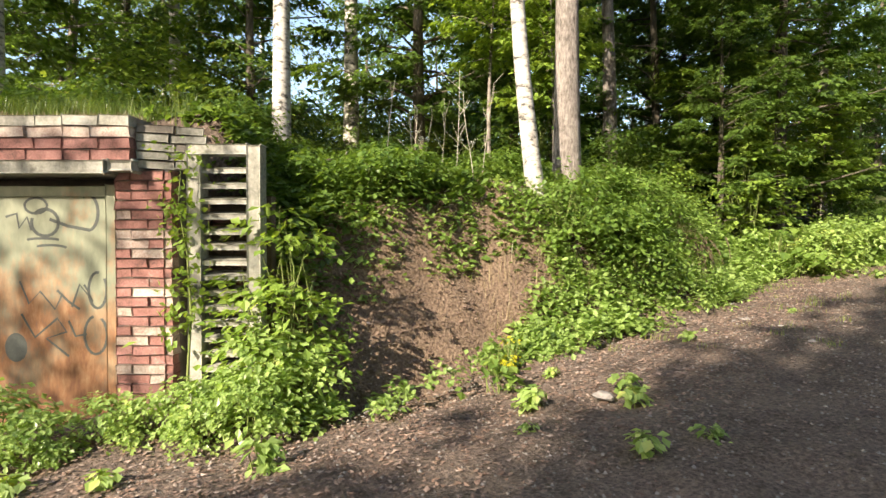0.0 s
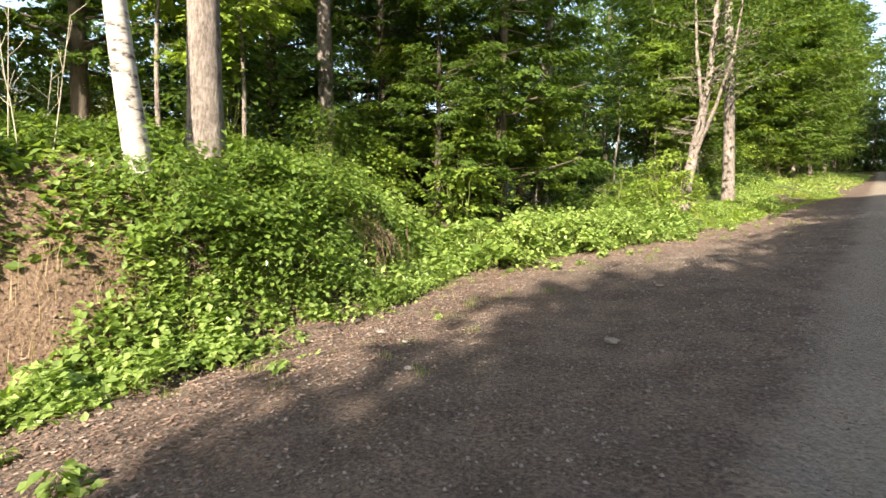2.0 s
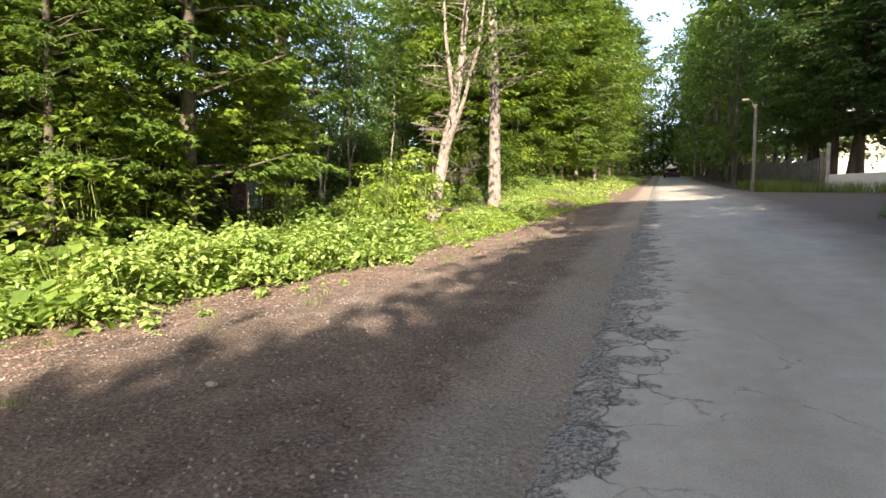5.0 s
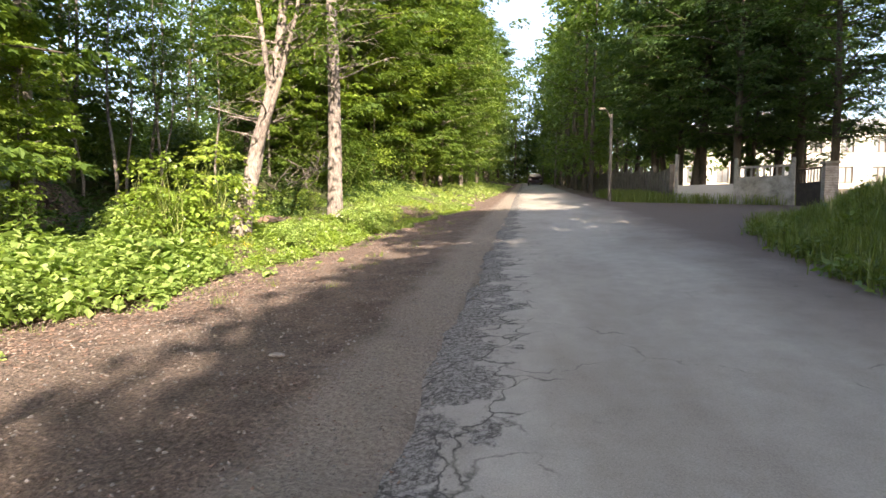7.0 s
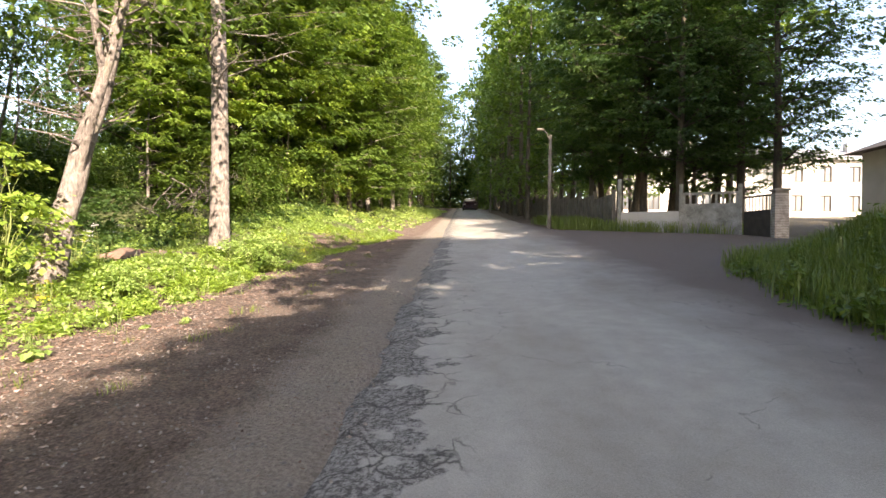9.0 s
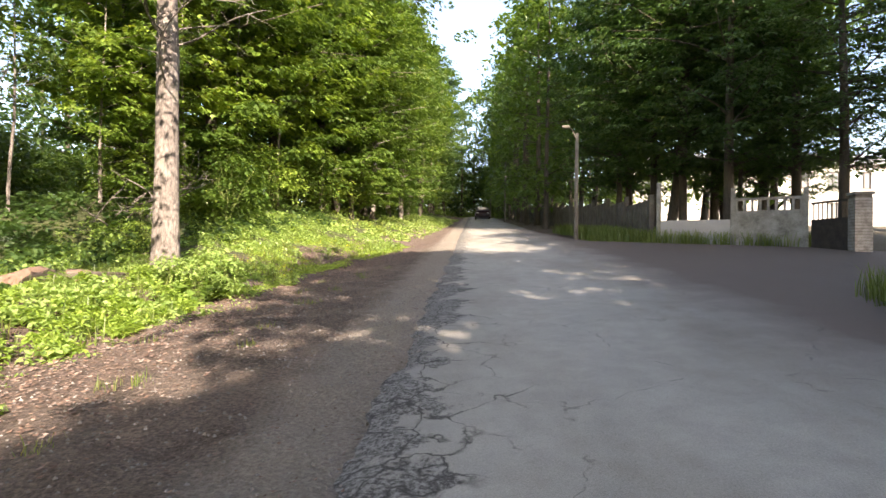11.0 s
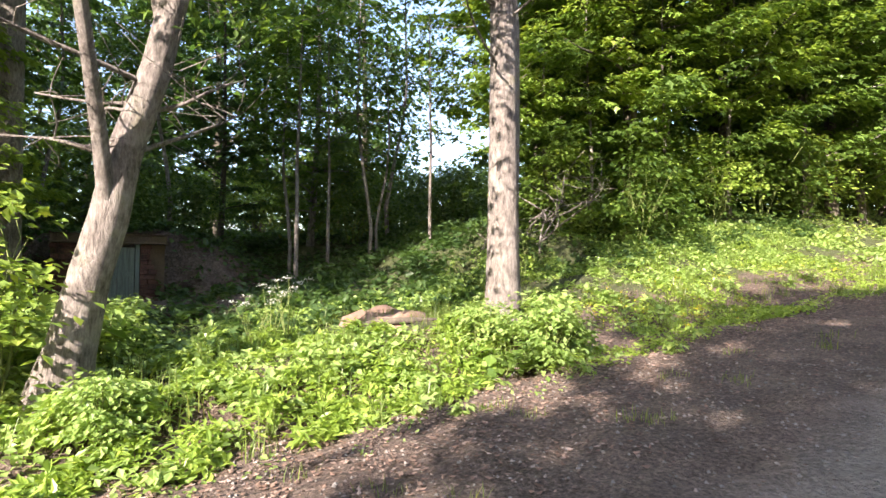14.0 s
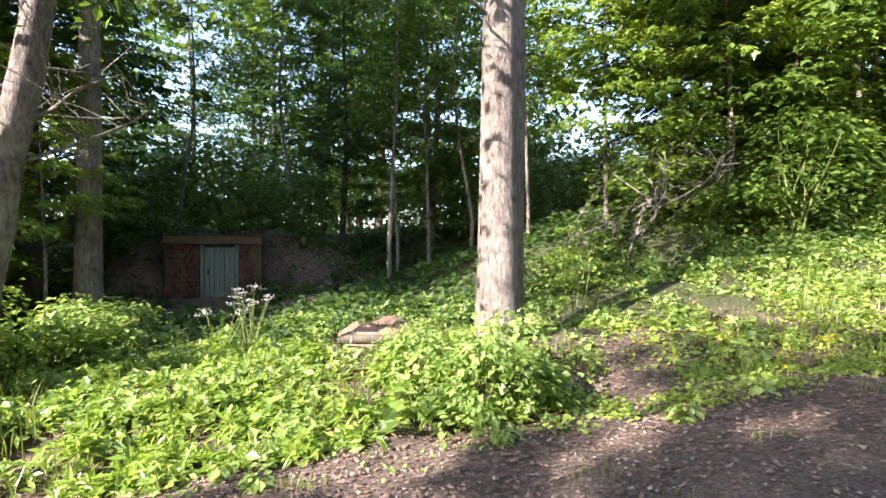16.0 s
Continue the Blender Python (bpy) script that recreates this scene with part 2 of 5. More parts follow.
def ground_material():
    m, nt, b = mat("ground_soil", 0.95)
    big, mid, fine = noise_at(nt, 0.35, 4), noise_at(nt, 2.2, 6, 0.65), noise_at(nt, 38, 5, 0.75)
    tc = nt.nodes.new("ShaderNodeTexCoord")
    sep = nt.nodes.new("ShaderNodeSeparateXYZ")
    nt.links.new(tc.outputs["Object"], sep.inputs[0])
    vor = node(nt, "ShaderNodeTexVoronoi", Scale=26.0)
    nt.links.new(tc.outputs["Object"], vor.inputs["Vector"])
    grit = ramp(nt, maths(nt, "ADD", maths(nt, "MULTIPLY", fine, 0.7), maths(nt, "MULTIPLY", mid, 0.3)),
                [(0.38, (0.045, 0.033, 0.025)), (0.5, (0.145, 0.108, 0.086)), (0.64, (0.27, 0.205, 0.165))])
    flakes = mix(nt, 0.55, grit, ramp(nt, vor.outputs["Color"], [(0.2, (0.05, 0.032, 0.025)), (0.5, (0.14, 0.092, 0.072)), (0.85, (0.28, 0.20, 0.165))]))
    at = nt.nodes.new("ShaderNodeAttribute")
    at.attribute_name = "zone"
    sp = nt.nodes.new("ShaderNodeSeparateColor")
    nt.links.new(at.outputs["Color"], sp.inputs[0])
    wig = maths(nt, "MULTIPLY", maths(nt, "SUBTRACT", mid, 0.5), 0.9)
    litter = ramp(nt, maths(nt, "ADD", sp.outputs[0], wig), [(0.35, (0, 0, 0)), (0.65, (1, 1, 1))])
    soil = ramp(nt, maths(nt, "ADD", sp.outputs[1], wig), [(0.35, (0, 0, 0)), (0.65, (1, 1, 1))])
    clay = ramp(nt, fine, [(0.3, (0.08, 0.050, 0.034)), (0.5, (0.20, 0.135, 0.095)), (0.7, (0.36, 0.27, 0.19))])
    c = mix(nt, litter, grit, flakes)
    c = mix(nt, soil, c, clay)
    moss = ramp(nt, fine, [(0.3, (0.03, 0.045, 0.012)), (0.7, (0.11, 0.12, 0.04))])
    c = mix(nt, ramp(nt, maths(nt, "ADD", sp.outputs[2], wig), [(0.4, (0, 0, 0)), (0.7, (1, 1, 1))]), c, moss)
    xx = maths(nt, "ADD", sep.outputs[0], maths(nt, "MULTIPLY", maths(nt, "SUBTRACT", mid, 0.5), 0.5))
    band = ramp(nt, maths(nt, "ADD", maths(nt, "MULTIPLY", xx, 0.25), 0.5), [(0.42, (0, 0, 0)), (0.50, (0.95,) * 3), (0.62, (0.95,) * 3), (0.68, (0, 0, 0))])
    c = mix(nt, band, c, ramp(nt, fine, [(0.36, (0.20, 0.17, 0.14)), (0.64, (0.36, 0.315, 0.265))]))
    side = ramp(nt, maths(nt, "MULTIPLY", sep.outputs[0], 0.1), [(0.38, (0, 0, 0)), (0.42, (1, 1, 1))])
    c = mix(nt, maths(nt, "MULTIPLY", side, 0.7), c, ramp(nt, fine, [(0.3, (0.08, 0.06, 0.045)), (0.7, (0.20, 0.15, 0.11))]))
    c = mix(nt, ramp(nt, big, [(0.35, (0.0,) * 3), (0.7, (0.5,) * 3)]), c, mix(nt, 1.0, c, (0.72, 0.68, 0.66), "MULTIPLY"))
    nt.links.new(c, b.inputs["Base Color"])
    bump(nt, b, maths(nt, "ADD", fine, maths(nt, "MULTIPLY", vor.outputs["Distance"], 0.6)), 1.0, 0.045)
    return m


def ground():
    xs = np.concatenate([[-2000, -600, -200, -90], np.arange(-60, -14, 1.5), np.arange(-14, -8, 0.4), np.arange(-8, 7, 0.12), np.arange(7, 16, 0.5), np.arange(16, 60, 2.5), [90, 200, 600, 2000]])
    ys = np.concatenate([[-2000, -600, -150, -60], np.arange(-30, -3, 1.0), np.arange(-3, 33, 0.14), np.arange(33, 60, 0.6), np.arange(60, 130, 2.5), [160, 300, 900, 2500]])

    def zf(x, y):
        off = np.where((x > edge(y)) & (x < 4.3), 0.25, 1.0)
        return height(x, y) + ripple(x, y, 1.6, 0.10, 1) * off + ripple(x, y, 6, 0.025, 2) + ripple(x, y, 17, 0.012, 3) - 0.13 * ss(0.42, 0.77, x) * (1 - ss(0.1, 0.45, x - redge(y)) * (1 - ss(18, 19, y)) - ss(12, 12.6, x) * ss(18, 19, y)) * (1 - ss(112, 118, y))
    me = grid_mesh("ground", xs, ys, zf, ground_material())
    co = np.empty(len(me.vertices) * 3)
    me.vertices.foreach_get("co", co)
    x, y = co[0::3], co[1::3]
    d = edge(y) - x
    lit = 1 - ss(0.2, 2.2, -d)
    lit = np.maximum(lit, 1 - ss(2.4, 3.4, np.hypot(x + 10.6, y - 20)))
    pit = ss(0.2, 0.6, d) * (1 - ss(1.7, 2.4, d)) * ss(0.8, 1.6, y) * (1 - ss(4.2, 5.2, y))
    hole = np.hypot(x + 10.9, (y - 20) * 0.8)
    moss = ss(2.2, 3.2, hole) * ss(0.4, 1.6, d) * ss(11, 16, y) + ss(0.3, 1.0, x - redge(y))
    col = np.stack([lit, pit, np.clip(moss * 0.8, 0, 1) * (1 - pit), np.ones_like(x)], 1).ravel()
    me.color_attributes.new("zone", "FLOAT_COLOR", "POINT").data.foreach_set("color", col)
    return tagged(new("ground", me), "brown gravel, leaf litter and overgrown earth banks beside a forest road", "ground", kind="structure")


def asphalt_material():
    m, nt, b = mat("asphalt", 0.85)
    fine, mid, big = noise_at(nt, 120, 4, 0.8), noise_at(nt, 5, 6, 0.6), noise_at(nt, 0.5, 4, 0.6, stretch=(1.6, 0.5, 1))
    base = ramp(nt, maths(nt, "ADD", maths(nt, "MULTIPLY", fine, 0.72), maths(nt, "MULTIPLY", mid, 0.28)),
                [(0.36, (0.225, 0.213, 0.190)), (0.5, (0.315, 0.30, 0.27)), (0.66, (0.40, 0.385, 0.35))])
    dirt = ramp(nt, fine, [(0.3, (0.10, 0.08, 0.065)), (0.7, (0.25, 0.21, 0.17))])
    c = mix(nt, ramp(nt, big, [(0.45, (0, 0, 0)), (0.7, (0.55,) * 3)]), base, dirt)
    tc = nt.nodes.new("ShaderNodeTexCoord")
    sep = nt.nodes.new("ShaderNodeSeparateXYZ")
    nt.links.new(tc.outputs["Object"], sep.inputs[0])
    side = maths(nt, "ADD", sep.outputs[0], maths(nt, "MULTIPLY", noise_at(nt, 1.7, 6, 0.62), 2.2))
    worn = ramp(nt, maths(nt, "MULTIPLY", side, 0.25), [(0.475, (1, 1, 1)), (0.492, (0, 0, 0))])      # broken left rim
    gr = ramp(nt, noise_at(nt, 34, 5, 0.8), [(0.42, (0.055, 0.050, 0.045)), (0.5, (0.15, 0.14, 0.13)), (0.58, (0.27, 0.26, 0.245))])
    c = mix(nt, worn, c, gr)
    far = ramp(nt, maths(nt, "ADD", maths(nt, "MULTIPLY", sep.outputs[0], 0.1), maths(nt, "MULTIPLY", noise_at(nt, 0.9, 5, 0.6), 0.16)), [(0.37, (0, 0, 0)), (0.52, (0.9,) * 3)])
    c = mix(nt, far, c, ramp(nt, fine, [(0.3, (0.055, 0.037, 0.029)), (0.7, (0.15, 0.105, 0.082))]))
    wob = node(nt, "ShaderNodeTexNoise", Scale=2.2, Detail=5.0)
    nt.links.new(tc.outputs["Object"], wob.inputs["Vector"])
    vadd = nt.nodes.new("ShaderNodeVectorMath")
    vadd.operation = "MULTIPLY_ADD"
    vadd.inputs[1].default_value = (0.7, 0.7, 0.7)
    nt.links.new(wob.outputs["Color"], vadd.inputs[0])
    nt.links.new(tc.outputs["Object"], vadd.inputs[2])
    cracks = []
    for sc, w in ((0.55, 0.007), (2.0, 0.03)):
        vo = node(nt, "ShaderNodeTexVoronoi", Scale=sc)
        vo.feature = "DISTANCE_TO_EDGE"
        nt.links.new(vadd.outputs[0], vo.inputs["Vector"])
        cracks.append(ramp(nt, vo.outputs["Distance"], [(0.0, (1, 1, 1)), (w, (0, 0, 0))]))
    near = ramp(nt, maths(nt, "MULTIPLY", side, 0.25), [(0.50, (1, 1, 1)), (0.59, (0, 0, 0))])
    patchy = ramp(nt, mid, [(0.48, (0, 0, 0)), (0.56, (0.55,) * 3)])
    cr = maths(nt, "ADD", maths(nt, "MULTIPLY", cracks[0], patchy), maths(nt, "MULTIPLY", cracks[1], near), True)
    c = mix(nt, cr, c, (0.035, 0.032, 0.028))
    nt.links.new(c, b.inputs["Base Color"])
    bump(nt, b, maths(nt, "ADD", fine, maths(nt, "MULTIPLY", noise_at(nt, 34, 5, 0.8), maths(nt, "MULTIPLY", worn, 2.0))), 0.5, 0.012)
    return m


def road():
    """The asphalt sheet, with a ragged left rim, and the mouth of the side road."""
    ys = np.concatenate([np.arange(-14, 34, 0.08), np.arange(34, 112, 0.8)])
    rnd = np.random.RandomState(5)
    jag = np.convolve(rnd.uniform(-1, 1, len(ys) + 8), np.ones(9) / 9, "valid")[: len(ys)] * 0.22
    left = 0.46 + jag + ripple(ys, ys * 0, 0.9, 0.10, 7)
    right = np.interp(ys, (-14, 15.5, 18.3, 20, 21.5, 23, 31, 33, 40, 112), (4.6, 4.8, 5.25, 6.1, 7.4, 12.5, 12.5, 5.0, 4.2, 3.9)) + ripple(ys, ys * 0, 1.3, 0.08, 8)
    n = 26
    v, f = [], []
    for j, y in enumerate(ys):
        for i in range(n):
            x = left[j] + (right[j] - left[j]) * i / (n - 1)
            crown = 0.012 if 0 < i < n - 1 else -0.03
            v.append((x, y, float(plane(x, y)) + crown))
    for j in range(len(ys) - 1):
        for i in range(n - 1):
            a = j * n + i
            f.append((a, a + 1, a + n + 1, a + n))
    return tagged(new("road", mesh_from("road", v, f, asphalt_material(), True)), "grey cracked asphalt road with a crumbling edge", "road", kind="structure")


# ---- plants ----
def leaf_arrays(pos, size, rng, droop=0.25, flat=0.5, long=1.35, out=False):
    """Folded pointed leaves at the given places: 4 vertices and 2 triangles each."""
    n = len(pos)
    a = np.arctan2(pos[:, 1], pos[:, 0]) + rng.normal(0, 0.9, n) if out else rng.uniform(0, 2 * math.pi, n)
    tilt = rng.normal(-droop, flat, n)
    ax = np.stack([np.cos(a) * np.cos(tilt), np.sin(a) * np.cos(tilt), np.sin(tilt)], 1)
    side = np.stack([-np.sin(a), np.cos(a), rng.normal(0, flat, n)], 1)
    side /= np.linalg.norm(side, axis=1)[:, None]
    up = np.cross(ax, side)
    s = (size * rng.uniform(0.6, 1.3, n))[:, None]
    w = s * 0.42
    tip = pos + ax * s * long
    m1 = pos + ax * s * 0.5 * long + side * w + up * s * 0.12
    m2 = pos + ax * s * 0.5 * long - side * w + up * s * 0.12
    v = np.stack([pos, m1, tip, m2], 1).reshape(-1, 3)
    i = np.arange(n) * 4
    f = np.stack([np.stack([i, i + 1, i + 2], 1), np.stack([i, i + 2, i + 3], 1)], 1).reshape(-1, 3)
    return v, f


def lobed_arrays(pos, size, rng, droop=0.5, flat=0.25):
    """Maple leaves with three lobes and a bent midrib: 6 vertices and 4 triangles each."""
    n = len(pos)
    a = np.arctan2(pos[:, 1], pos[:, 0]) + rng.normal(0, 0.65, n)
    tilt = rng.normal(-droop, flat, n)
    ax = np.stack([np.cos(a) * np.cos(tilt), np.sin(a) * np.cos(tilt), np.sin(tilt)], 1)
    side = np.stack([-np.sin(a), np.cos(a), rng.normal(0, flat, n)], 1)
    side /= np.linalg.norm(side, axis=1)[:, None]
    up = np.cross(ax, side)
    s = (size * rng.uniform(0.6, 1.3, n))[:, None]
    V = [pos + ax * s * p + side * s * q + up * s * r for p, q, r in ((0, 0, 0), (0.45, 0.62, -0.10), (0.62, 0.24, 0.03), (1.15, 0, -0.12), (0.62, -0.24, 0.03), (0.45, -0.62, -0.10))]
    v = np.stack(V, 1).reshape(-1, 3)
    i = np.arange(n) * 6
    f = np.stack([np.stack([i, i + k, i + k + 1], 1) for k in (1, 2, 3, 4)], 1).reshape(-1, 3)
    return v, f


def leaf_mesh(name, pos, size, material, rng, **kw):
    v, f = leaf_arrays(np.asarray(pos), np.full(len(pos), size), rng, **kw)
    return mesh_from(name, v, f, material)


def tube(paths, sides=8):
    """Tapered tubes along lists of (point, radius)."""
    v, f = [], []
    for path in paths:
        base = len(v)
        k = sides if path[0][1] > 0.03 else 4
        pts = [Vector(p) for p, _ in path]
        for j, (p, r) in enumerate(path):
            d = (pts[min(j + 1, len(pts) - 1)] - pts[max(j - 1, 0)]).normalized()
            q = Vector((0, 0, 1)).rotation_difference(d)
            for i in range(k):
                a = 2 * math.pi * i / k
                v.append(tuple(pts[j] + q @ Vector((math.cos(a) * r, math.sin(a) * r, 0))))
        for j in range(len(path) - 1):
            for i in range(k):
                a, b = base + j * k + i, base + j * k + (i + 1) % k
                f.append((a, b, b + k, a + k))
        f.append(tuple(base + (len(path) - 1) * k + i for i in range(k)))
    return v, f


def stem_path(p0, p1, r0, r1, rnd, bend=0.1, n=8):
    a, b = Vector(p0), Vector(p1)
    L = (b - a).length
    o1, o2 = Vector((rnd.uniform(-1, 1), rnd.uniform(-1, 1), rnd.uniform(-.4, .4))) * bend * L, Vector((rnd.uniform(-1, 1), rnd.uniform(-1, 1), 0)) * bend * L * 0.4
    out = []
    for i in range(n + 1):
        t = i / n
        p = a.lerp(b, t) + o1 * math.sin(math.pi * t) + o2 * math.sin(2 * math.pi * t)
        out.append((tuple(p), r0 + (r1 - r0) * t))
    return out


def part(name, me, parent, label=""):
    ob = new(name, me)
    ob.parent = parent
    if label:
        ob["label"] = label
    return ob


def tree_thing(name, seed, h, r, crown_lo, crown_r, clusters, per, leaf, leaf_m, bark, label, lean=(0, 0), flat=0.28, forks=0, spread=0.75, bare=0, crown_hi=1.0, stem=None, extra=(), twig=(0.22, 2.4), pads=False):
    """A tree: one trunk mesh with its limbs, and a crown of leaf sprays."""
    rnd, rng = random.Random(seed), np.random.RandomState(seed)
    top = Vector((lean[0] * h, lean[1] * h, h))
    main = stem or stem_path((0, 0, -0.4), top, r * 1.12, r * 0.12, rnd, 0.02, 14)
    if not stem:
        main[0] = (main[0][0], r * 1.35)
        main[1] = (main[1][0], r * 1.08)
    paths, pos = [main, *extra], []

    def on(t):
        x = t * (len(main) - 1)
        i = min(int(x), len(main) - 2)
        return Vector(main[i][0]).lerp(Vector(main[i + 1][0]), x - i), main[i][1]
    for k in range(clusters):
        t = rnd.uniform(crown_lo, crown_hi) ** 0.9
        p, rr = on(min(0.98, t))
        u = (t - crown_lo) / max(0.01, 1 - crown_lo)
        reach = crown_r * (math.sin(math.pi * min(1, max(0.12, u * 0.85 + 0.15))) ** 0.6) * rnd.uniform(0.45, 1.05)
        a = rnd.uniform(0, 2 * math.pi)
        e = p + Vector((math.cos(a) * reach, math.sin(a) * reach, reach * rnd.uniform(0.0, 0.55)))
        if k % 2 == 0:
            paths.append(stem_path(p, e, max(0.012, rr * 0.28), 0.008, rnd, 0.1, 4))
        for q in range(3 if pads else 0):
            c = p.lerp(e, (0.5, 0.78, 1.05)[q] + rnd.uniform(-.1, .1)) + Vector((rnd.gauss(0, .15), rnd.gauss(0, .15), rnd.gauss(0, .08)))
            s, m = spread * rnd.uniform(0.65, 1.3), per // 3
            w, d = rng.uniform(0, 2 * math.pi, m), np.sqrt(rng.uniform(0, 1, m)) * s * rng.uniform(0.75, 1.0, m)
            g = np.stack([np.cos(w) * d, np.sin(w) * d * 0.8, rng.normal(0, 0.035, m) - 0.30 * d * d / s], 1)
            pos.append(g + np.array(c))
        for q in range(0 if pads else 2):
            c = p.lerp(e, rnd.uniform(0.55, 1.05)) + Vector((rnd.gauss(0, .25), rnd.gauss(0, .25), rnd.gauss(0, .15)))
            s = spread * rnd.uniform(0.6, 1.2)
            m = per // 2
            g = rng.normal(0, 1, (m, 3)) * (s * 0.55, s * 0.55, s * flat)
            g[:, 2] -= 0.18 * (g[:, 0] ** 2 + g[:, 1] ** 2) / s
            pos.append(g + np.array(c))
    for k in range(bare):
        t = rnd.uniform(twig[0], 0.8)
        p, rr = on(t)
        a = rnd.uniform(0, 2 * math.pi)
        L = rnd.uniform(0.7, twig[1])
        e = p + Vector((math.cos(a) * L, math.sin(a) * L, L * rnd.uniform(0.0, 0.6)))
        br = stem_path(p, e, 0.023, 0.006, rnd, 0.16, 8)
        paths.append(br)
        for q in range(9):
            s = Vector(br[rnd.randint(2, 8)][0])
            paths.append(stem_path(s, s + Vector((rnd.gauss(0, .35), rnd.gauss(0, .35), rnd.uniform(-.25, .35))), 0.006, 0.002, rnd, 0.1, 3))
    root = new(name)
    tagged(root, label, "tree")
    v, f = tube(paths, 10)
    part("trunk", mesh_from("trunk", v, f, bark, True), root)
    if pos:
        every = np.concatenate(pos)
        v, f = lobed_arrays(every, np.full(len(every), leaf), rng) if pads else leaf_arrays(every, np.full(len(every), leaf), rng)
        part("crown", mesh_from("crown", v, f, leaf_m), root)
    return root


def put(thing, x, y, turn=0.0, size=1.0, sink=0.0):
    thing.location = (x, y, hz(x, y) - sink)
    thing.rotation_euler[2] = turn
    thing.scale = (size,) * 3
    return thing


def again(thing, x, y, turn=0.0, size=1.0, sink=0.0):
    ob = copy_thing(thing, Matrix.Identity(4))
    ob.location, ob.rotation_euler, ob.scale = (x, y, hz(x, y) - sink), (0, 0, turn), (size,) * 3
    return ob


def bush_thing(name, seed, R, H, n, leaf, leaf_m, label, sprays=14, flat=0.3, stems=6, dome=0.25):
    """A bush: thin stems and a crown of sprays."""
    rnd, rng = random.Random(seed), np.random.RandomState(seed)
    root = tagged(new(name), label, "bush" if "bush" in name else "plant")
    paths, pos = [], []
    for k in range(stems):
        a, q = rnd.uniform(0, 6.28), rnd.uniform(0.1, 0.8) * R
        paths.append(stem_path((rnd.gauss(0, .06), rnd.gauss(0, .06), -0.1), (math.cos(a) * q, math.sin(a) * q, H * rnd.uniform(.6, .95)), 0.008 + 0.006 * H, 0.003, rnd, 0.1, 5))
    per = n // sprays
    for k in range(sprays):
        a, q, u = rnd.uniform(0, 6.28), rnd.uniform(0, 1) ** 0.5, rnd.uniform(dome, 1)
        w = math.sqrt(max(0.0, 1 - (max(0, u - .35) / .68) ** 2))
        c = np.array((math.cos(a) * q * R * w, math.sin(a) * q * R * w, H * u))
        s = R * rnd.uniform(0.22, 0.42)
        g = rng.normal(0, 1, (per, 3)) * (s, s, s * flat)
        g[:, 2] -= 0.25 * (g[:, 0] ** 2 + g[:, 1] ** 2) / max(.1, s)
        g += c
        g[:, 2] = np.maximum(g[:, 2], 0.03)
        pos.append(g)
        paths.append(stem_path((c[0] * .3, c[1] * .3, c[2] * .45), tuple(c), 0.006, 0.002, rnd, 0.1, 3))
    v, f = tube(paths, 5)
    part("stem", mesh_from("stem", v, f, STEM, True), root)["kind"] = "stuff"
    part("foliage", leaf_mesh("foliage", np.concatenate(pos), leaf, leaf_m, rng, droop=0.4, flat=0.32, long=1.15, out=True), root)
    return root


# ---- the setting ----
ground()
road()

# ---- brick garage front and its rusty gate ----
U = Vector((0.512, 0.859, 0))          # along the garage front
N = Vector((0.859, -0.512, 0))         # out of it, to the road
G0 = Vector((-5.52, 0.0, 0))           # left foot of the brick pier


def local_box(name, u0, u1, n0, n1, z0, z1, material, parent=None, label="", bevel=0.0, origin=G0):
    """A box in the garage's own directions: along, outwards, up."""
    bm = bmesh.new()
    bmesh.ops.create_cube(bm, size=1)
    for v in bm.verts:
        u, n, z = (u0 + (v.co.x + .5) * (u1 - u0)), (n0 + (v.co.y + .5) * (n1 - n0)), (z0 + (v.co.z + .5) * (z1 - z0))
        p = origin + U * u + N * n
        v.co = (p.x, p.y, z)
    if bevel:
        bmesh.ops.bevel(bm, geom=bm.edges[:], offset=bevel, segments=1, affect="EDGES")
    me = bpy.data.meshes.new(name)
    bmesh.ops.recalc_face_normals(bm, faces=bm.faces[:])
    bm.to_mesh(me)
    bm.free()
    me.materials.append(material)
    ob = new(name, me)
    if parent:
        ob.parent = parent
    if label:
        ob["label"] = label
    return ob


def gate_material():
    """Pale green paint over steel, with rust breaking through in runs and blotches."""
    m, nt, b = mat("rusty_gate_paint", 0.6)
    blot, fine = noise_at(nt, 1.9, 5, 0.6, stretch=(1, 1, 0.75)), noise_at(nt, 14, 5, 0.7, stretch=(1, 1, 0.35))
    tc = nt.nodes.new("ShaderNodeTexCoord")
    sep = nt.nodes.new("ShaderNodeSeparateXYZ")
    nt.links.new(tc.outputs["Object"], sep.inputs[0])
    low = maths(nt, "MULTIPLY", maths(nt, "SUBTRACT", 0.9, sep.outputs[2]), 0.16)
    f = maths(nt, "ADD", maths(nt, "ADD", maths(nt, "MULTIPLY", blot, 0.75), maths(nt, "MULTIPLY", fine, 0.25)), low)
    rust = ramp(nt, f, [(0.44, (0, 0, 0)), (0.52, (0.6,) * 3), (0.61, (1, 1, 1))])
    paint = ramp(nt, fine, [(0.3, (0.17, 0.185, 0.125)), (0.7, (0.26, 0.27, 0.19))])
    rc = ramp(nt, fine, [(0.3, (0.12, 0.05, 0.03)), (0.5, (0.24, 0.11, 0.05)), (0.7, (0.34, 0.20, 0.11))])
    nt.links.new(mix(nt, rust, paint, rc), b.inputs["Base Color"])
    nt.links.new(maths(nt, "ADD", maths(nt, "MULTIPLY", rust, 0.35), 0.5), b.inputs["Roughness"])
    bump(nt, b, fine, 0.3, 0.004)
    return m


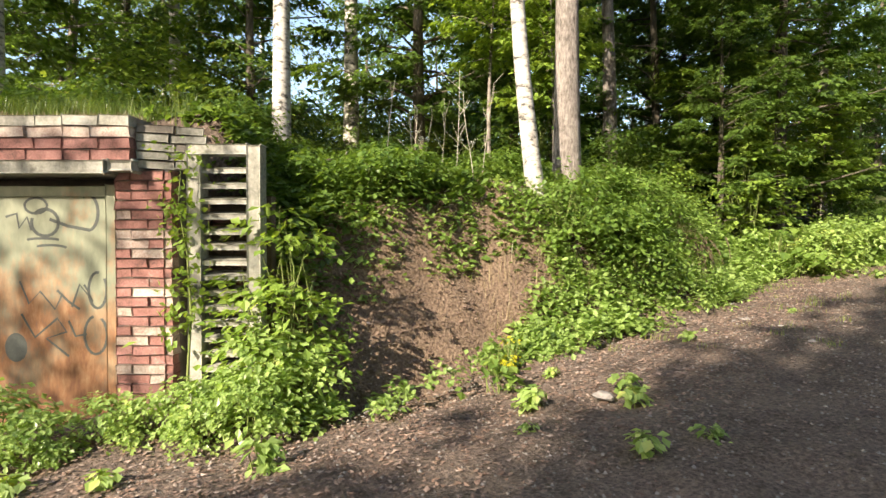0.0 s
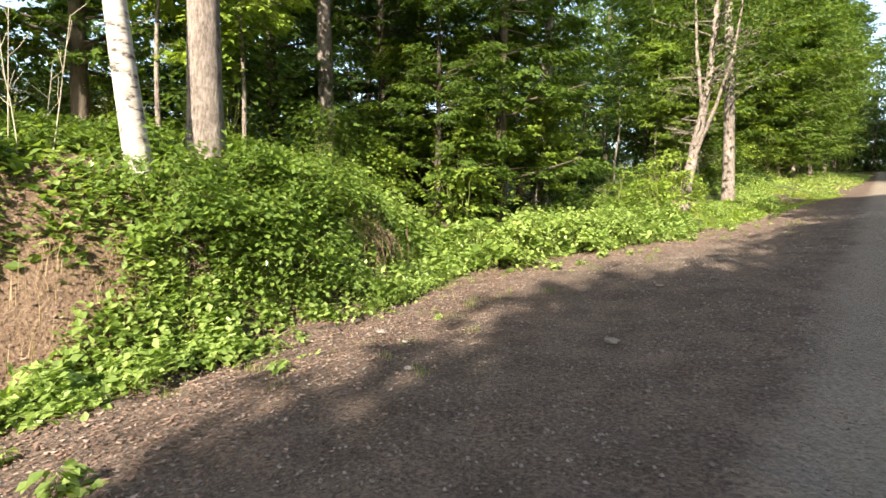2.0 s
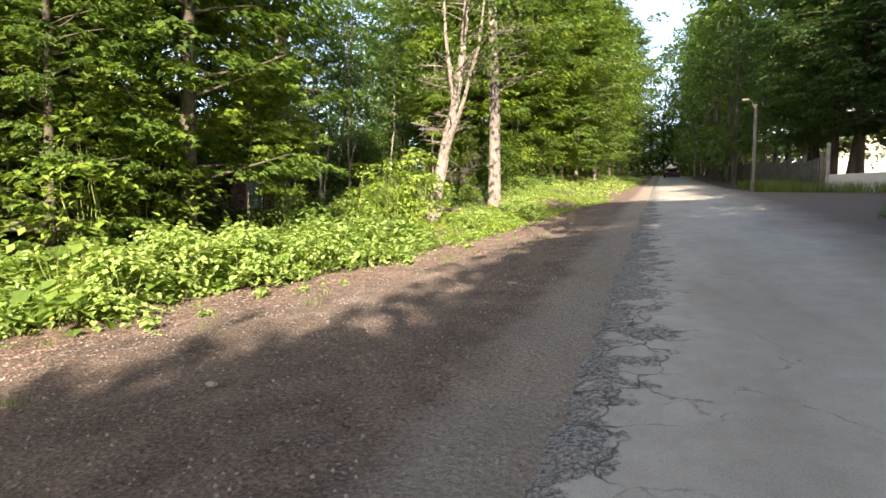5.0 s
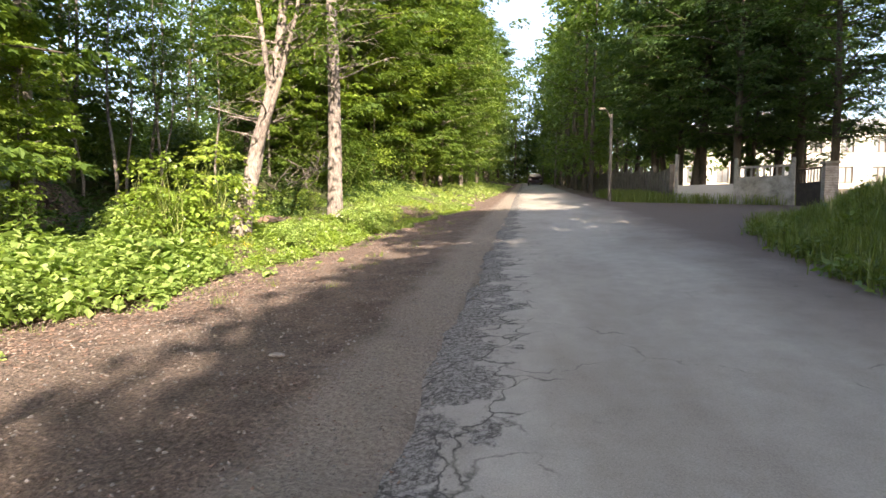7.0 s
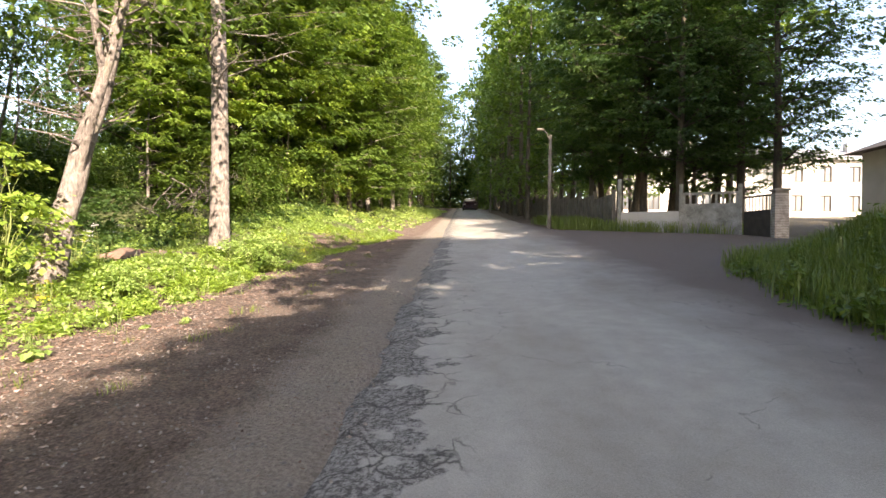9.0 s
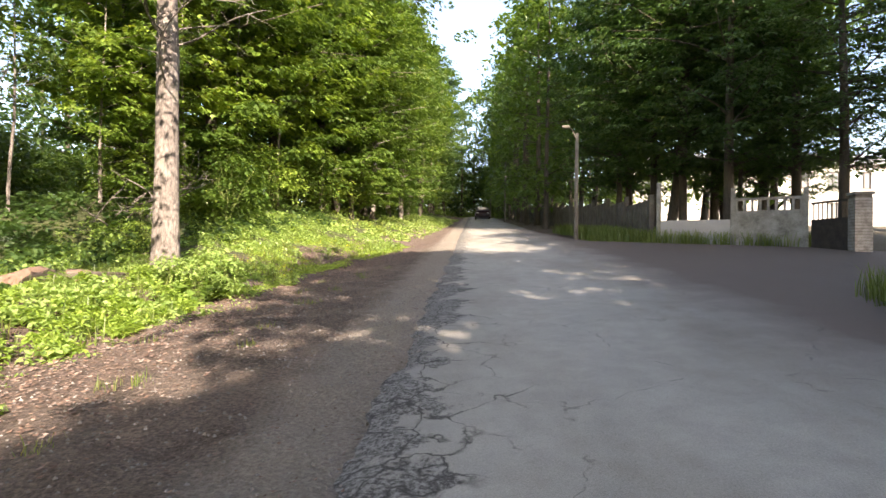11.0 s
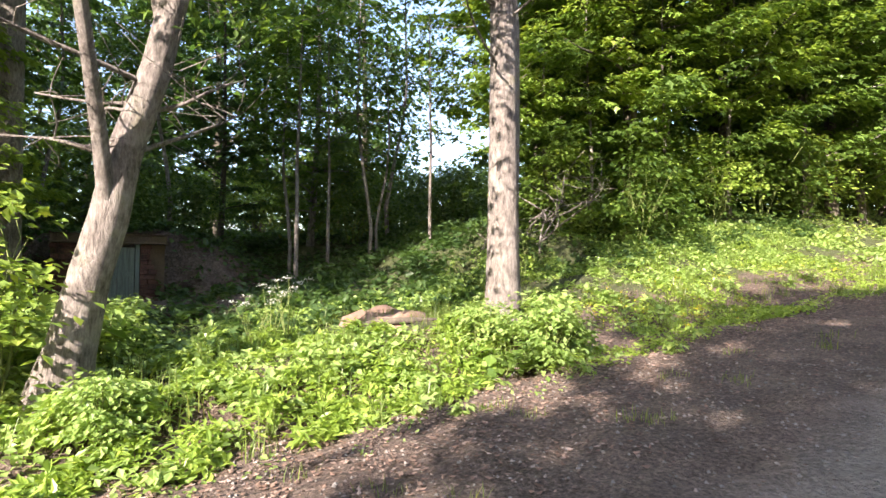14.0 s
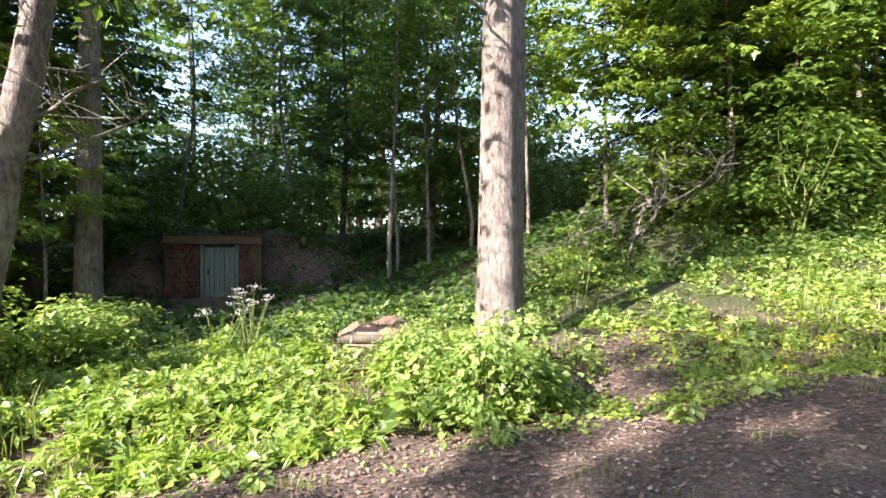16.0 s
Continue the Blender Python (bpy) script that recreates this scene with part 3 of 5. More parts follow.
GATE = gate_material()
SPRAY = surface("grey_spray", [(0.3, (0.025, 0.03, 0.03)), (0.7, (0.075, 0.085, 0.075))], 9, 0.6, 50, 0.1)
# near-black for the shade in hollows, also for dark steel, roof and tyres
HOLLOW = surface("hollow_shade_and_dark_parts", [(0.3, (0.02, 0.016, 0.013)), (0.7, (0.07, 0.055, 0.045))], 5)


def brick_course(wall, rng, u0, u1, z, h, n1, first, mats, direction=(U, N), origin=G0, long=0.29, short=0.14, depth=0.12):
    """One course of separate, slightly uneven bricks."""
    u, k = u0, first
    while u < u1 - 0.03:
        L = min(long if k % 2 == 0 else short, u1 - u)
        if u1 - (u + L) < 0.05:
            L = u1 - u
        m = mats[0] if rng.random() < 0.62 else mats[1]
        bm = bmesh.new()
        bmesh.ops.create_cube(bm, size=1)
        proud, skew = rng.uniform(-0.012, 0.012), rng.uniform(-0.012, 0.012)
        for v in bm.verts:
            a = u + 0.006 + (v.co.x + .5) * (L - 0.012)
            n = n1 + proud - depth + (v.co.y + .5) * depth
            zz = z + 0.006 + (v.co.z + .5) * (h - 0.012) + skew * v.co.x
            p = origin + direction[0] * (a + rng.uniform(-.006, .006)) + direction[1] * (n + rng.uniform(-.007, .007))
            v.co = (p.x, p.y, zz)
        bmesh.ops.bevel(bm, geom=bm.edges[:], offset=0.006, segments=1, affect="EDGES")
        bmesh.ops.recalc_face_normals(bm, faces=bm.faces[:])
        me = bpy.data.meshes.new("brick")
        bm.to_mesh(me)
        bm.free()
        me.materials.append(m)
        ob = new("brick", me)
        ob.parent = wall
        u += L
        k += 1


def garage():
    rng = random.Random(4)
    wall = local_box("wall_garage", -0.02, 0.46, -0.5, -0.015, -0.5, 1.92, MORTAR)
    tagged(wall, "red and whitewashed brick garage front with earth on its roof", "wall", kind="structure")
    z, k = -0.45, 0
    while z < 1.86:
        brick_course(wall, rng, -0.03, 0.47, z, 0.0845, 0.0, k, (BRICK, BRICK_WHITE) if z < 1.68 else (BRICK, BRICK))
        z += 0.0845
        k += 1
    local_box("core", -2.6, 0.17, -0.5, 0.10, 1.99, 2.375, MORTAR, wall)
    for i in range(4):
        brick_course(wall, rng, -2.6, 0.18, 1.99 + i * 0.097, 0.097, 0.12, i + 1, ((BRICK, BRICK_WHITE), (BRICK, BRICK), (BRICK_WHITE, BRICK_WHITE), (CONCRETE, CONCRETE))[i], long=0.31, short=0.24)
    # lintel slab and the brick end under it
    local_box("lintel", -2.6, -0.02, -0.4, 0.17, 1.875, 1.985, CONCRETE, wall, "cracked concrete lintel", 0.012)
    local_box("corner_block", 0.0, 0.20, -0.3, 0.13, 1.90, 1.985, CONCRETE, wall, "broken concrete block", 0.02)
    # the wing that runs back from the corner
    V = (U * 0.93 - N * 0.37).normalized()
    W = (N * 0.93 + U * 0.37).normalized()
    O = G0 + U * 0.19 + N * 0.06
    for i in range(5):
        brick_course(wall, rng, 0.0, 0.62 - 0.02 * i, 1.93 + i * 0.078, 0.078, 0.0, i, (CONCRETE, MORTAR), (V, W), O, 0.30, 0.26)
    # gate
    gate = new("garage_gate")
    tagged(gate, "pale green steel garage gate, rusty and sprayed with grey scrawls", "gate")
    local_box("leaf", -2.6, -0.14, -0.11, -0.085, -0.5, 1.70, GATE, gate, bevel=0.004)
    local_box("frame", -0.14, -0.055, -0.13, -0.05, -0.5, 1.80, GATE, gate, bevel=0.006)
    local_box("frame", -2.6, -0.14, -0.13, -0.06, 1.70, 1.79, GATE, gate, bevel=0.006)
    local_box("weld_strip", -0.155, -0.14, -0.085, -0.078, -0.5, 1.70, GATE, gate)
    local_box("hinge", -0.055, -0.035, -0.1, -0.04, -0.35, -0.2, GATE, gate, "rusty hinge", 0.004)
    # near-black sheet stands in for the shade behind the gate
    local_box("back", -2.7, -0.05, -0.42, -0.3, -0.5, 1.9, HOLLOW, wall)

    def stroke(points, w=0.011):
        """A sprayed line a millimetre off the steel; points along and up."""
        v, f = [], []
        for i, (a, z) in enumerate(points):
            b = points[min(i + 1, len(points) - 1)]
            c = points[max(i - 1, 0)]
            t = Vector((b[0] - c[0], b[1] - c[1])).normalized()
            for s in (-1, 1):
                q = G0 + U * (a - t.y * s * w) + N * -0.083
                v.append((q.x, q.y, z + t.x * s * w))
        for i in range(len(points) - 1):
            f.append((2 * i, 2 * i + 1, 2 * i + 3, 2 * i + 2))
        part("scrawl", mesh_from("scrawl", v, f, SPRAY), gate, "grey sprayed line")

    # flat dark disc in place of a shaded hole through the steel
    v = [tuple(G0 + U * (-0.97 + 0.10 * math.cos(a)) + N * -0.083 + Vector((0, 0, 0.36 + 0.13 * math.sin(a)))) for a in np.linspace(0, 6.1, 22)]
    part("hole_patch", mesh_from("hole_patch", v, [tuple(range(22))], SPRAY), gate, "dark disc standing in for a hole in the gate")

    def arc(a, z, ra, rz, d0, d1, tilt=0):
        return [(a + ra * math.cos(radians(d)) + tilt * math.sin(radians(d)), z + rz * math.sin(radians(d))) for d in np.linspace(d0, d1, 18)]
    stroke(arc(-0.78, 1.62, 0.10, 0.07, 20, 380))
    stroke(arc(-0.70, 1.47, 0.12, 0.12, -200, 140), 0.014)
    stroke([(-1.05, 1.52), (-0.95, 1.55), (-0.93, 1.42), (-0.86, 1.52), (-0.82, 1.40)])
    stroke(arc(-0.32, 1.56, 0.09, 0.16, 120, -80) + [(-0.50, 1.44), (-0.66, 1.50)], 0.014)
    stroke(arc(-0.72, 1.31, 0.15, 0.02, 160, 20))
    stroke(arc(-0.66, 1.24, 0.15, 0.03, 140, 10))
    stroke(arc(-0.24, 0.87, 0.08, 0.16, 80, 400), 0.012)
    stroke([(-0.36, 0.92), (-0.28, 0.77), (-0.40, 0.92), (-0.47, 0.72)])
    stroke([(-0.60, 0.87), (-0.50, 0.77), (-0.40, 0.70)])
    stroke([(-0.93, 0.95), (-0.85, 0.75), (-0.75, 0.86), (-0.62, 0.70), (-0.55, 0.84)], 0.009)
    stroke(arc(-0.26, 0.47, 0.10, 0.17, 100, 420), 0.012)
    stroke([(-0.92, 0.66), (-0.80, 0.45), (-0.60, 0.62), (-0.52, 0.50), (-0.70, 0.44), (-0.50, 0.28)], 0.011)
    stroke([(-0.50, 0.60), (-0.44, 0.46), (-0.34, 0.48)], 0.010)
    # concrete lattice beside the pier, brick and shade-darkened soil behind its bars
    lattice = new("concrete_lattice")
    tagged(lattice, "weathered concrete frame with louvre bars set against the earth bank", "frame")
    local_box("post", 0.60, 0.72, -0.14, 0.0, -0.1, 2.06, CONCRETE, lattice, "mossy pale concrete post", 0.012)
    local_box("post", 1.12, 1.24, -0.14, 0.0, -0.1, 2.14, CONCRETE, lattice, bevel=0.014)
    local_box("head", 0.60, 1.12, -0.14, 0.002, 2.06, 2.15, CONCRETE, lattice, bevel=0.012)
    for i in range(15):
        zz = 1.93 - i * 0.134
        ob = local_box("bar", 0.72, 1.12, -0.20, -0.02, zz, zz + 0.045, CONCRETE, lattice, bevel=0.008)
        for v in ob.data.vertices:
            n = (v.co - G0).dot(N)
            v.co.z += (n + 0.2) * -0.18
    # dark backing: the recess's shade is in its colour
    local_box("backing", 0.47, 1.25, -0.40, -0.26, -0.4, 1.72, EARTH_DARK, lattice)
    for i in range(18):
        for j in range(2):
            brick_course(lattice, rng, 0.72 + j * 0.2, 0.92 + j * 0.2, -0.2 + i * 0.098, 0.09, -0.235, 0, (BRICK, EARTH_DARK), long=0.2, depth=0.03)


garage()


def cellar():
    """A low brick cellar front with a plank door in the heaped earth."""
    rng = random.Random(9)
    E, D = Vector((0.06, 1, 0)).normalized(), Vector((1, -0.06, 0)).normalized()
    O = Vector((-10.55, 19.98, 0))
    z0 = 1.88
    wall = local_box("wall_cellar", 0, 0.001, 0, 0.001, z0, z0 + .01, MORTAR)
    bpy.data.objects.remove(wall)

    def box(name, u0, u1, n0, n1, a, b, m, parent=None, label="", bevel=0.0):
        ob = local_box(name, u0, u1, n0, n1, a, b, m, parent, label, bevel, Vector((0, 0, 0)))
        for v in ob.data.vertices:
            p = Vector((v.co.x, v.co.y, 0))
            q = O + E * p.dot(U) + D * p.dot(N)
            v.co = (q.x, q.y, v.co.z)
        return ob
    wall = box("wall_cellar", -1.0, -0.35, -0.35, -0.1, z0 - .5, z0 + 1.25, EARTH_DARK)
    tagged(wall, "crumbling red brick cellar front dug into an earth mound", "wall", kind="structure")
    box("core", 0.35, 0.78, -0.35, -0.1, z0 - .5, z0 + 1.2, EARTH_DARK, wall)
    box("lintel", -1.0, 0.8, -0.4, 0.03, z0 + 1.21, z0 + 1.38, EARTH_DARK, wall, "dark lintel of the cellar front", 0.03)
    # these bricks carry the shade of the hollow in their colour
    for i in range(14):
        z = z0 - 0.1 + i * 0.093
        brick_course(wall, rng, -1.05 + 0.14 * rng.random(), -0.36, z, 0.093, -0.02, i, (SHADED_BRICK, SHADED_BRICK), (E, D), O, 0.27, 0.13, 0.1)
        brick_course(wall, rng, 0.36, 0.82 - 0.02 * i - 0.08 * rng.random(), z, 0.093, -0.02, i + 1, (SHADED_BRICK, SHADED_BRICK), (E, D), O, 0.27, 0.13, 0.1)
    door = new("cellar_door")
    tagged(door, "closed grey-green plank door of a brick cellar", "door")
    for i in range(6):
        box("plank", -0.28 + i * 0.0935, -0.192 + i * 0.0935, -0.12, -0.085 + 0.012 * (i % 2), z0, z0 + 1.14, PLANK, door)
    box("crossbar", -0.27, 0.27, -0.072, -0.055, z0 + 0.62, z0 + 0.68, PLANK, door)
    box("frame", -0.355, -0.285, -0.15, -0.04, z0, z0 + 1.2, PLANK, door, bevel=0.006)
    box("frame", 0.285, 0.355, -0.15, -0.04, z0, z0 + 1.2, PLANK, door, bevel=0.006)
    box("handle", -0.22, -0.19, -0.08, -0.03, z0 + 0.6, z0 + 0.72, HOLLOW, door, "dark iron handle")


# red brick darkened, with the hollow's shade put into the colour
SHADED_BRICK = surface("shaded_brick", [(0.36, (0.035, 0.022, 0.018)), (0.5, (0.10, 0.045, 0.035)), (0.64, (0.17, 0.09, 0.07))], 5, 0.95, 40, 0.9)
PLANK = surface("green_grey_plank", [(0.3, (0.06, 0.085, 0.075)), (0.7, (0.24, 0.28, 0.245))], 5, 0.8, 40, 0.4, 0.004, (6, 6, 0.5))
cellar()


# ---- trees that the walk passes ----
birch = tree_thing("birch_tree", 11, 15, 0.17, 0.30, 2.6, 90, 110, 0.10, LEAF_MID, BARK_BIRCH, "grey and white birch with a leafy crown on the bank")
put(birch, -10.6, 2.7)
thin_birch = tree_thing("birch_tree", 12, 11, 0.12, 0.45, 1.8, 45, 80, 0.09, LEAF, BARK_BIRCH, "slim white birch leaning over the bank", lean=(-0.02, -0.09))
put(thin_birch, -5.9, 5.1)
grey = tree_thing("aspen_tree", 13, 16, 0.19, 0.40, 4.2, 140, 130, 0.135, LEAF, BARK, "straight grey-barked tree on the bank")
put(grey, -6.25, 5.95)
again(grey, -9.4, 10.35, 2.0, 0.95)
again(birch, -12.4, 15.6, 1.0, 0.9)
again(grey, -8.4, 18.4, 4.0, 0.95)
lone = tree_thing("aspen_tree", 14, 16, 0.185, 0.55, 2.3, 65, 90, 0.10, LEAF, BARK, "pale grey tree with bare twigs beside the road", bare=38, twig=(0.2, 2.5), extra=([((-.06, .14, -.3), .15), ((-.06, .15, 1.0), .12), ((-.05, .17, 2.4), .11), ((-.03, .16, 3.6), .09), ((0, .1, 4.6), .03)],))
put(lone, -3.9, 23.2)
rnd = random.Random(3)
stem = [((x * .46, x * .86, z), r) for x, z, r in ((.12, -.4, .28), (.20, .1, .225), (.27, .39, .18), (.39, .95, .15), (.52, 1.4, .145), (.62, 1.9, .13), (.85, 2.6, .115), (1.05, 3.5, .095), (1.15, 4.1, .09), (1.3, 5.5, .075), (1.4, 7.5, .05), (1.5, 10, .025))]
fork = [((.24, .45, 1.35), .085), ((.36, .40, 1.7), .062), ((.50, .34, 2.05), .055), ((.68, .26, 2.45), .05), ((.90, .16, 2.95), .045), ((1.05, .10, 3.4), .04), ((1.3, 0, 4.1), .032), ((1.5, -.2, 5.2), .02), ((1.6, -.3, 6.3), .008)]
fork_b = [((x * .46, x * .86, z), r) for x, z, r in ((.90, 2.9, .06), (.82, 3.3, .05), (.74, 3.8, .05), (.6, 4.6, .04), (.5, 6.0, .02))]
leaning = tree_thing("leaning_tree", 15, 10, 0.19, 0.62, 2.3, 55, 80, 0.10, LEAF, BARK, "pale leaning tree with forked dead limbs beside the road", bare=20, twig=(0.42, 1.6), stem=stem, extra=(fork, fork_b))
put(leaning, -4.3, 18.65)

# ---- woods ----
wood_a = tree_thing("broadleaf_tree", 21, 15, 0.15, 0.07, 3.3, 110, 150, 0.15, LEAF, BARK_DARK, "tall green broadleaf tree in the wood", spread=0.62, pads=True)
wood_b = tree_thing("broadleaf_tree", 22, 17, 0.15, 0.11, 3.4, 115, 150, 0.155, LEAF_DARK, BARK_DARK, "tall dark-leaved tree in the wood", spread=0.66, pads=True)
wood_c = tree_thing("maple_tree", 23, 13, 0.13, 0.05, 3.3, 115, 160, 0.15, LEAF_MID, BARK, "bright green maple at the edge of the wood", spread=0.62, pads=True)
wood_f = tree_thing("maple_tree", 29, 14, 0.16, 0.06, 3.6, 120, 165, 0.155, LEAF, BARK_DARK, "dense dark green maple at the edge of the wood", spread=0.72, pads=True)
# coarse-leaved tree, only used out of view as a shade caster
shade_tree = tree_thing("broadleaf_tree", 24, 15, 0.17, 0.20, 3.5, 90, 48, 0.36, LEAF_DARK, BARK_DARK, "dense tree added out of view to cast shade", spread=1.3)
again(wood_a, -13.8, 2.9, 1, .8), again(birch, -16.5, 1.4, 2, 1.0), again(wood_a, -19, 0.4, 1, .9), put(wood_a, -12, 6.5), put(wood_b, -14, 11), put(wood_c, -4.2, 43), put(wood_f, -6.4, 29.8)
far_a = tree_thing("broadleaf_tree", 25, 15, 0.15, 0.08, 3.3, 75, 34, 0.27, LEAF, BARK_DARK, "tall green broadleaf tree deep in the wood", spread=0.8, flat=0.22)
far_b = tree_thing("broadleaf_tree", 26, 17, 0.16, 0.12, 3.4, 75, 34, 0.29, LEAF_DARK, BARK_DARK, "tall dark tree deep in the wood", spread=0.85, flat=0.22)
put(far_a, -33, 19), put(far_b, -34, 25)
wood_e = tree_thing("maple_tree", 27, 17, 0.16, 0.13, 3.9, 150, 165, 0.13, LEAF_DARK, BARK_DARK, "tall dark maple behind the concrete fence", spread=0.8, pads=True)
put(wood_e, 9.9, 33.9)
for x, y, s in ((-12.6, -1.9, .9), (-15.2, -2.3, 1.0), (-11.8, -3.2, .8), (-17.5, -1.2, 1.1)):
    again(wood_c if s > .95 else birch, x, y, x, s)
for x, y, s in ((-11.6, 10.6, .9), (-10.4, 14.6, .75), (-9.6, 12.4, .8), (-13.2, 17.2, .45), (-13.5, 25.0, .75)):
    again(wood_c if int(x * 10) % 2 else wood_a, x, y, x * 7, s)
for x, y, s in ((-6.2, 34.0, .95), (-8.6, 29.0, .8), (-9.2, 33.0, 1.0), (-5.0, 38.5, 1.05), (-8.0, 37.0, 1.1)):
    again(wood_f, x, y, x * 5, s)
for x, y, s in ((-7.7, 14.7, .95), (-10.7, 16.8, .8), (-7.6, 12.0, .5)):
    again(wood_f, x, y, x * 3, s)
for x, y, s in ((-7.0, 27.6, .42), (-4.6, 40.1, .85)):
    again(wood_c, x, y, x * 5, s)
rnd = random.Random(8)
spots = []


def glade(x, y):
    """An open strip in the wood where the sky comes down between the stems."""
    return -14 > x and abs((y - 31.5) - (-15.0 - x) * 0.94) < 4.5 or (-22 < x < -13 and 8 < y < 25)


def clear(x, y, gap):
    if all((x - a) ** 2 + (y - b) ** 2 > gap * gap for a, b in spots):
        spots.append((x, y))
        return not glade(x, y)
    return False


for k in range(1500):
    x, y = rnd.uniform(-36, -9), rnd.uniform(-12, 70)
    if 10 < y < 27 and x > -15.5:
        continue
    if y < 5 and x > -11.5 or y < 1.2 + 0.08 * (9 + x):
        continue
    if len(spots) < 46 and clear(x, y, 3.0):
        again(rnd.choice((wood_c, wood_a, birch) if y < 9 else (wood_a, wood_c, wood_b) if x > -17 and y < 32 else (far_a, far_b, far_b)), x, y, rnd.uniform(0, 6.28), rnd.uniform(0.75, 1.2))
for y in range(38, 112, 5):                     # road sides further on
    again(wood_c if y in (38, 48, 58) else wood_f if y < 60 else far_a, rnd.uniform(-5.6, -4.4), y + rnd.uniform(-1, 1), rnd.uniform(0, 6.28), rnd.uniform(1.05, 1.35))
    again(far_b, rnd.uniform(-10, -8), y + rnd.uniform(-1, 1), rnd.uniform(0, 6.28), rnd.uniform(0.9, 1.3))
for y in range(38, 112, 5):
    again(wood_b if y < 50 else far_b, rnd.uniform(8.4, 10), y + rnd.uniform(-1, 1), rnd.uniform(0, 6.28), rnd.uniform(0.9, 1.25))
    if y > 44:
        again(far_a, rnd.uniform(5.4, 6.2), y + 2, rnd.uniform(0, 6.28), rnd.uniform(1.0, 1.35))
    again(far_a, rnd.uniform(12, 15), y + rnd.uniform(-1, 1), rnd.uniform(0, 6.28), rnd.uniform(0.9, 1.3))
for x, y in ((8.8, 38.4), (9.4, 36.6), (13.0, 35.4), (13.4, 33.4), (11.4, 38.5), (15.8, 42)):
    again(wood_e, x, y, rnd.uniform(0, 6.28), rnd.uniform(0.95, 1.15))
for k in range(10):                             # the road bends away between the trees
    again(rnd.choice((far_a, far_b)), -9 + 2.7 * k, 114 + rnd.uniform(-3, 5), k, rnd.uniform(1.2, 1.6))
for x, y in ((-6.5, 99), (-3.4, 103), (6.2, 101), (10, 104), (-5, 92), (7.5, 94)):
    again(wood_b, x, y, x, 1.45)
put(shade_tree, 8.5, -34)
for k in range(11):                             # unseen trees added behind the walker to shade the road
    again(shade_tree, 8.3 + rnd.uniform(-.3, .4), -31 + 2.9 * k, rnd.uniform(0, 6.28), rnd.uniform(0.9, 1.05))
for k in range(4):
    again(shade_tree, 12.6, -30 + 8 * k, rnd.uniform(0, 6.28), rnd.uniform(0.95, 1.15))

# more unseen trees on the right, added to shade fence and side road
for x, y in ((17, 20), (15.5, 17), (13.5, 22), (16.8, 26), (12.6, 12.5), (12.5, 6.8), (12.0, 17.0), (19.5, 24), (22.5, 27), (26, 30)):
    again(shade_tree, x, y, x, 1.0)
# two birch copies added out of view to dapple the garage front
again(birch, -2.2, -11.5, 1.0, 1.0), again(birch, -3.6, -15.5, 2.0, 1.1)
# unseen extra trees that set where the road's shade ends
for x, y, k in ((7.5, -14.0, 1.05), (7.2, -17.5, 1.0), (7.3, 6.0, 1.0), (8.0, 9.2, .9)):
    again(shade_tree, x, y, x + y, k)

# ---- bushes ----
# dark leaf tone deepens the shade at the back of the wood
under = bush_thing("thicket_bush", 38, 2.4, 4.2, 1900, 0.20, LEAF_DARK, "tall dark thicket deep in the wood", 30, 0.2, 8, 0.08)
put(under, -27.5, 20.0)
under_far = bush_thing("thicket_bush", 39, 2.4, 4.2, 1500, 0.24, LEAF_MID, "tall green thicket at the far end of a road", 30, 0.2, 8, 0.05)
put(under_far, 4.5, 113, 0, 1.8)
for k in range(9):                              # behind the end of the road
    again(under_far, -9 + 2.6 * k, 116 + (k % 2) * 3, k, 2.1)
for x, y in ((-7.5, 100), (-5.6, 108), (7.4, 98), (8.6, 107), (-6.6, 84), (7.6, 88)):
    again(under_far, x, y, y, 1.4)
for k in range(20):
    x, y = -18.5 - 2.9 * (k % 3) + rnd.uniform(-.8, .8), 3.0 + 2.3 * k + rnd.uniform(-.6, .6)
    if not (10 < y < 26 and x > -22):
        again(under, x, y, rnd.uniform(0, 6.28), rnd.uniform(0.8, 1.3))
bush_a = bush_thing("hazel_bush", 31, 1.3, 2.2, 2000, 0.115, LEAF, "green bush in the shade of the wood", 26)
bush_b = bush_thing("young_maple_bush", 32, 1.2, 2.8, 1600, 0.12, LEAF_BRIGHT, "bright young maple bush at the wood's edge", 24, 0.10)
bush_c = bush_thing("dense_bush", 33, 0.85, 1.05, 2100, 0.068, LEAF_MID, "dense small-leaved bush on the bank", 30)
clump = bush_thing("herb_clump", 34, 0.42, 0.75, 1100, 0.068, HERB, "broad-leaved young herbs by the wall", 12, 0.3, 5)
sapling = bush_thing("maple_sapling", 35, 0.55, 1.75, 700, 0.085, LEAF_BRIGHT, "yellow-green maple sapling with layered leaves", 16, 0.16, 4)
bush_d = bush_thing("leafy_bush", 36, 0.85, 1.0, 1500, 0.11, LEAF_MID, "mid-green leafy bush on top of the bank", 26)
put(bush_d, -6.4, 2.9, 0, .65), put(bush_c, -5.35, 5.0)
again(bush_c, -5.0, 6.2, 1.2, 0.9), again(bush_c, -5.7, 7.0, 2.2, 0.9)
put(bush_a, -9.9, 8.4), put(bush_b, -8.0, 10.2, 0, 0.6)
put(clump, -4.65, 0.8, 0, .6), put(sapling, -4.75, 1.15, 0.4, 1.0)
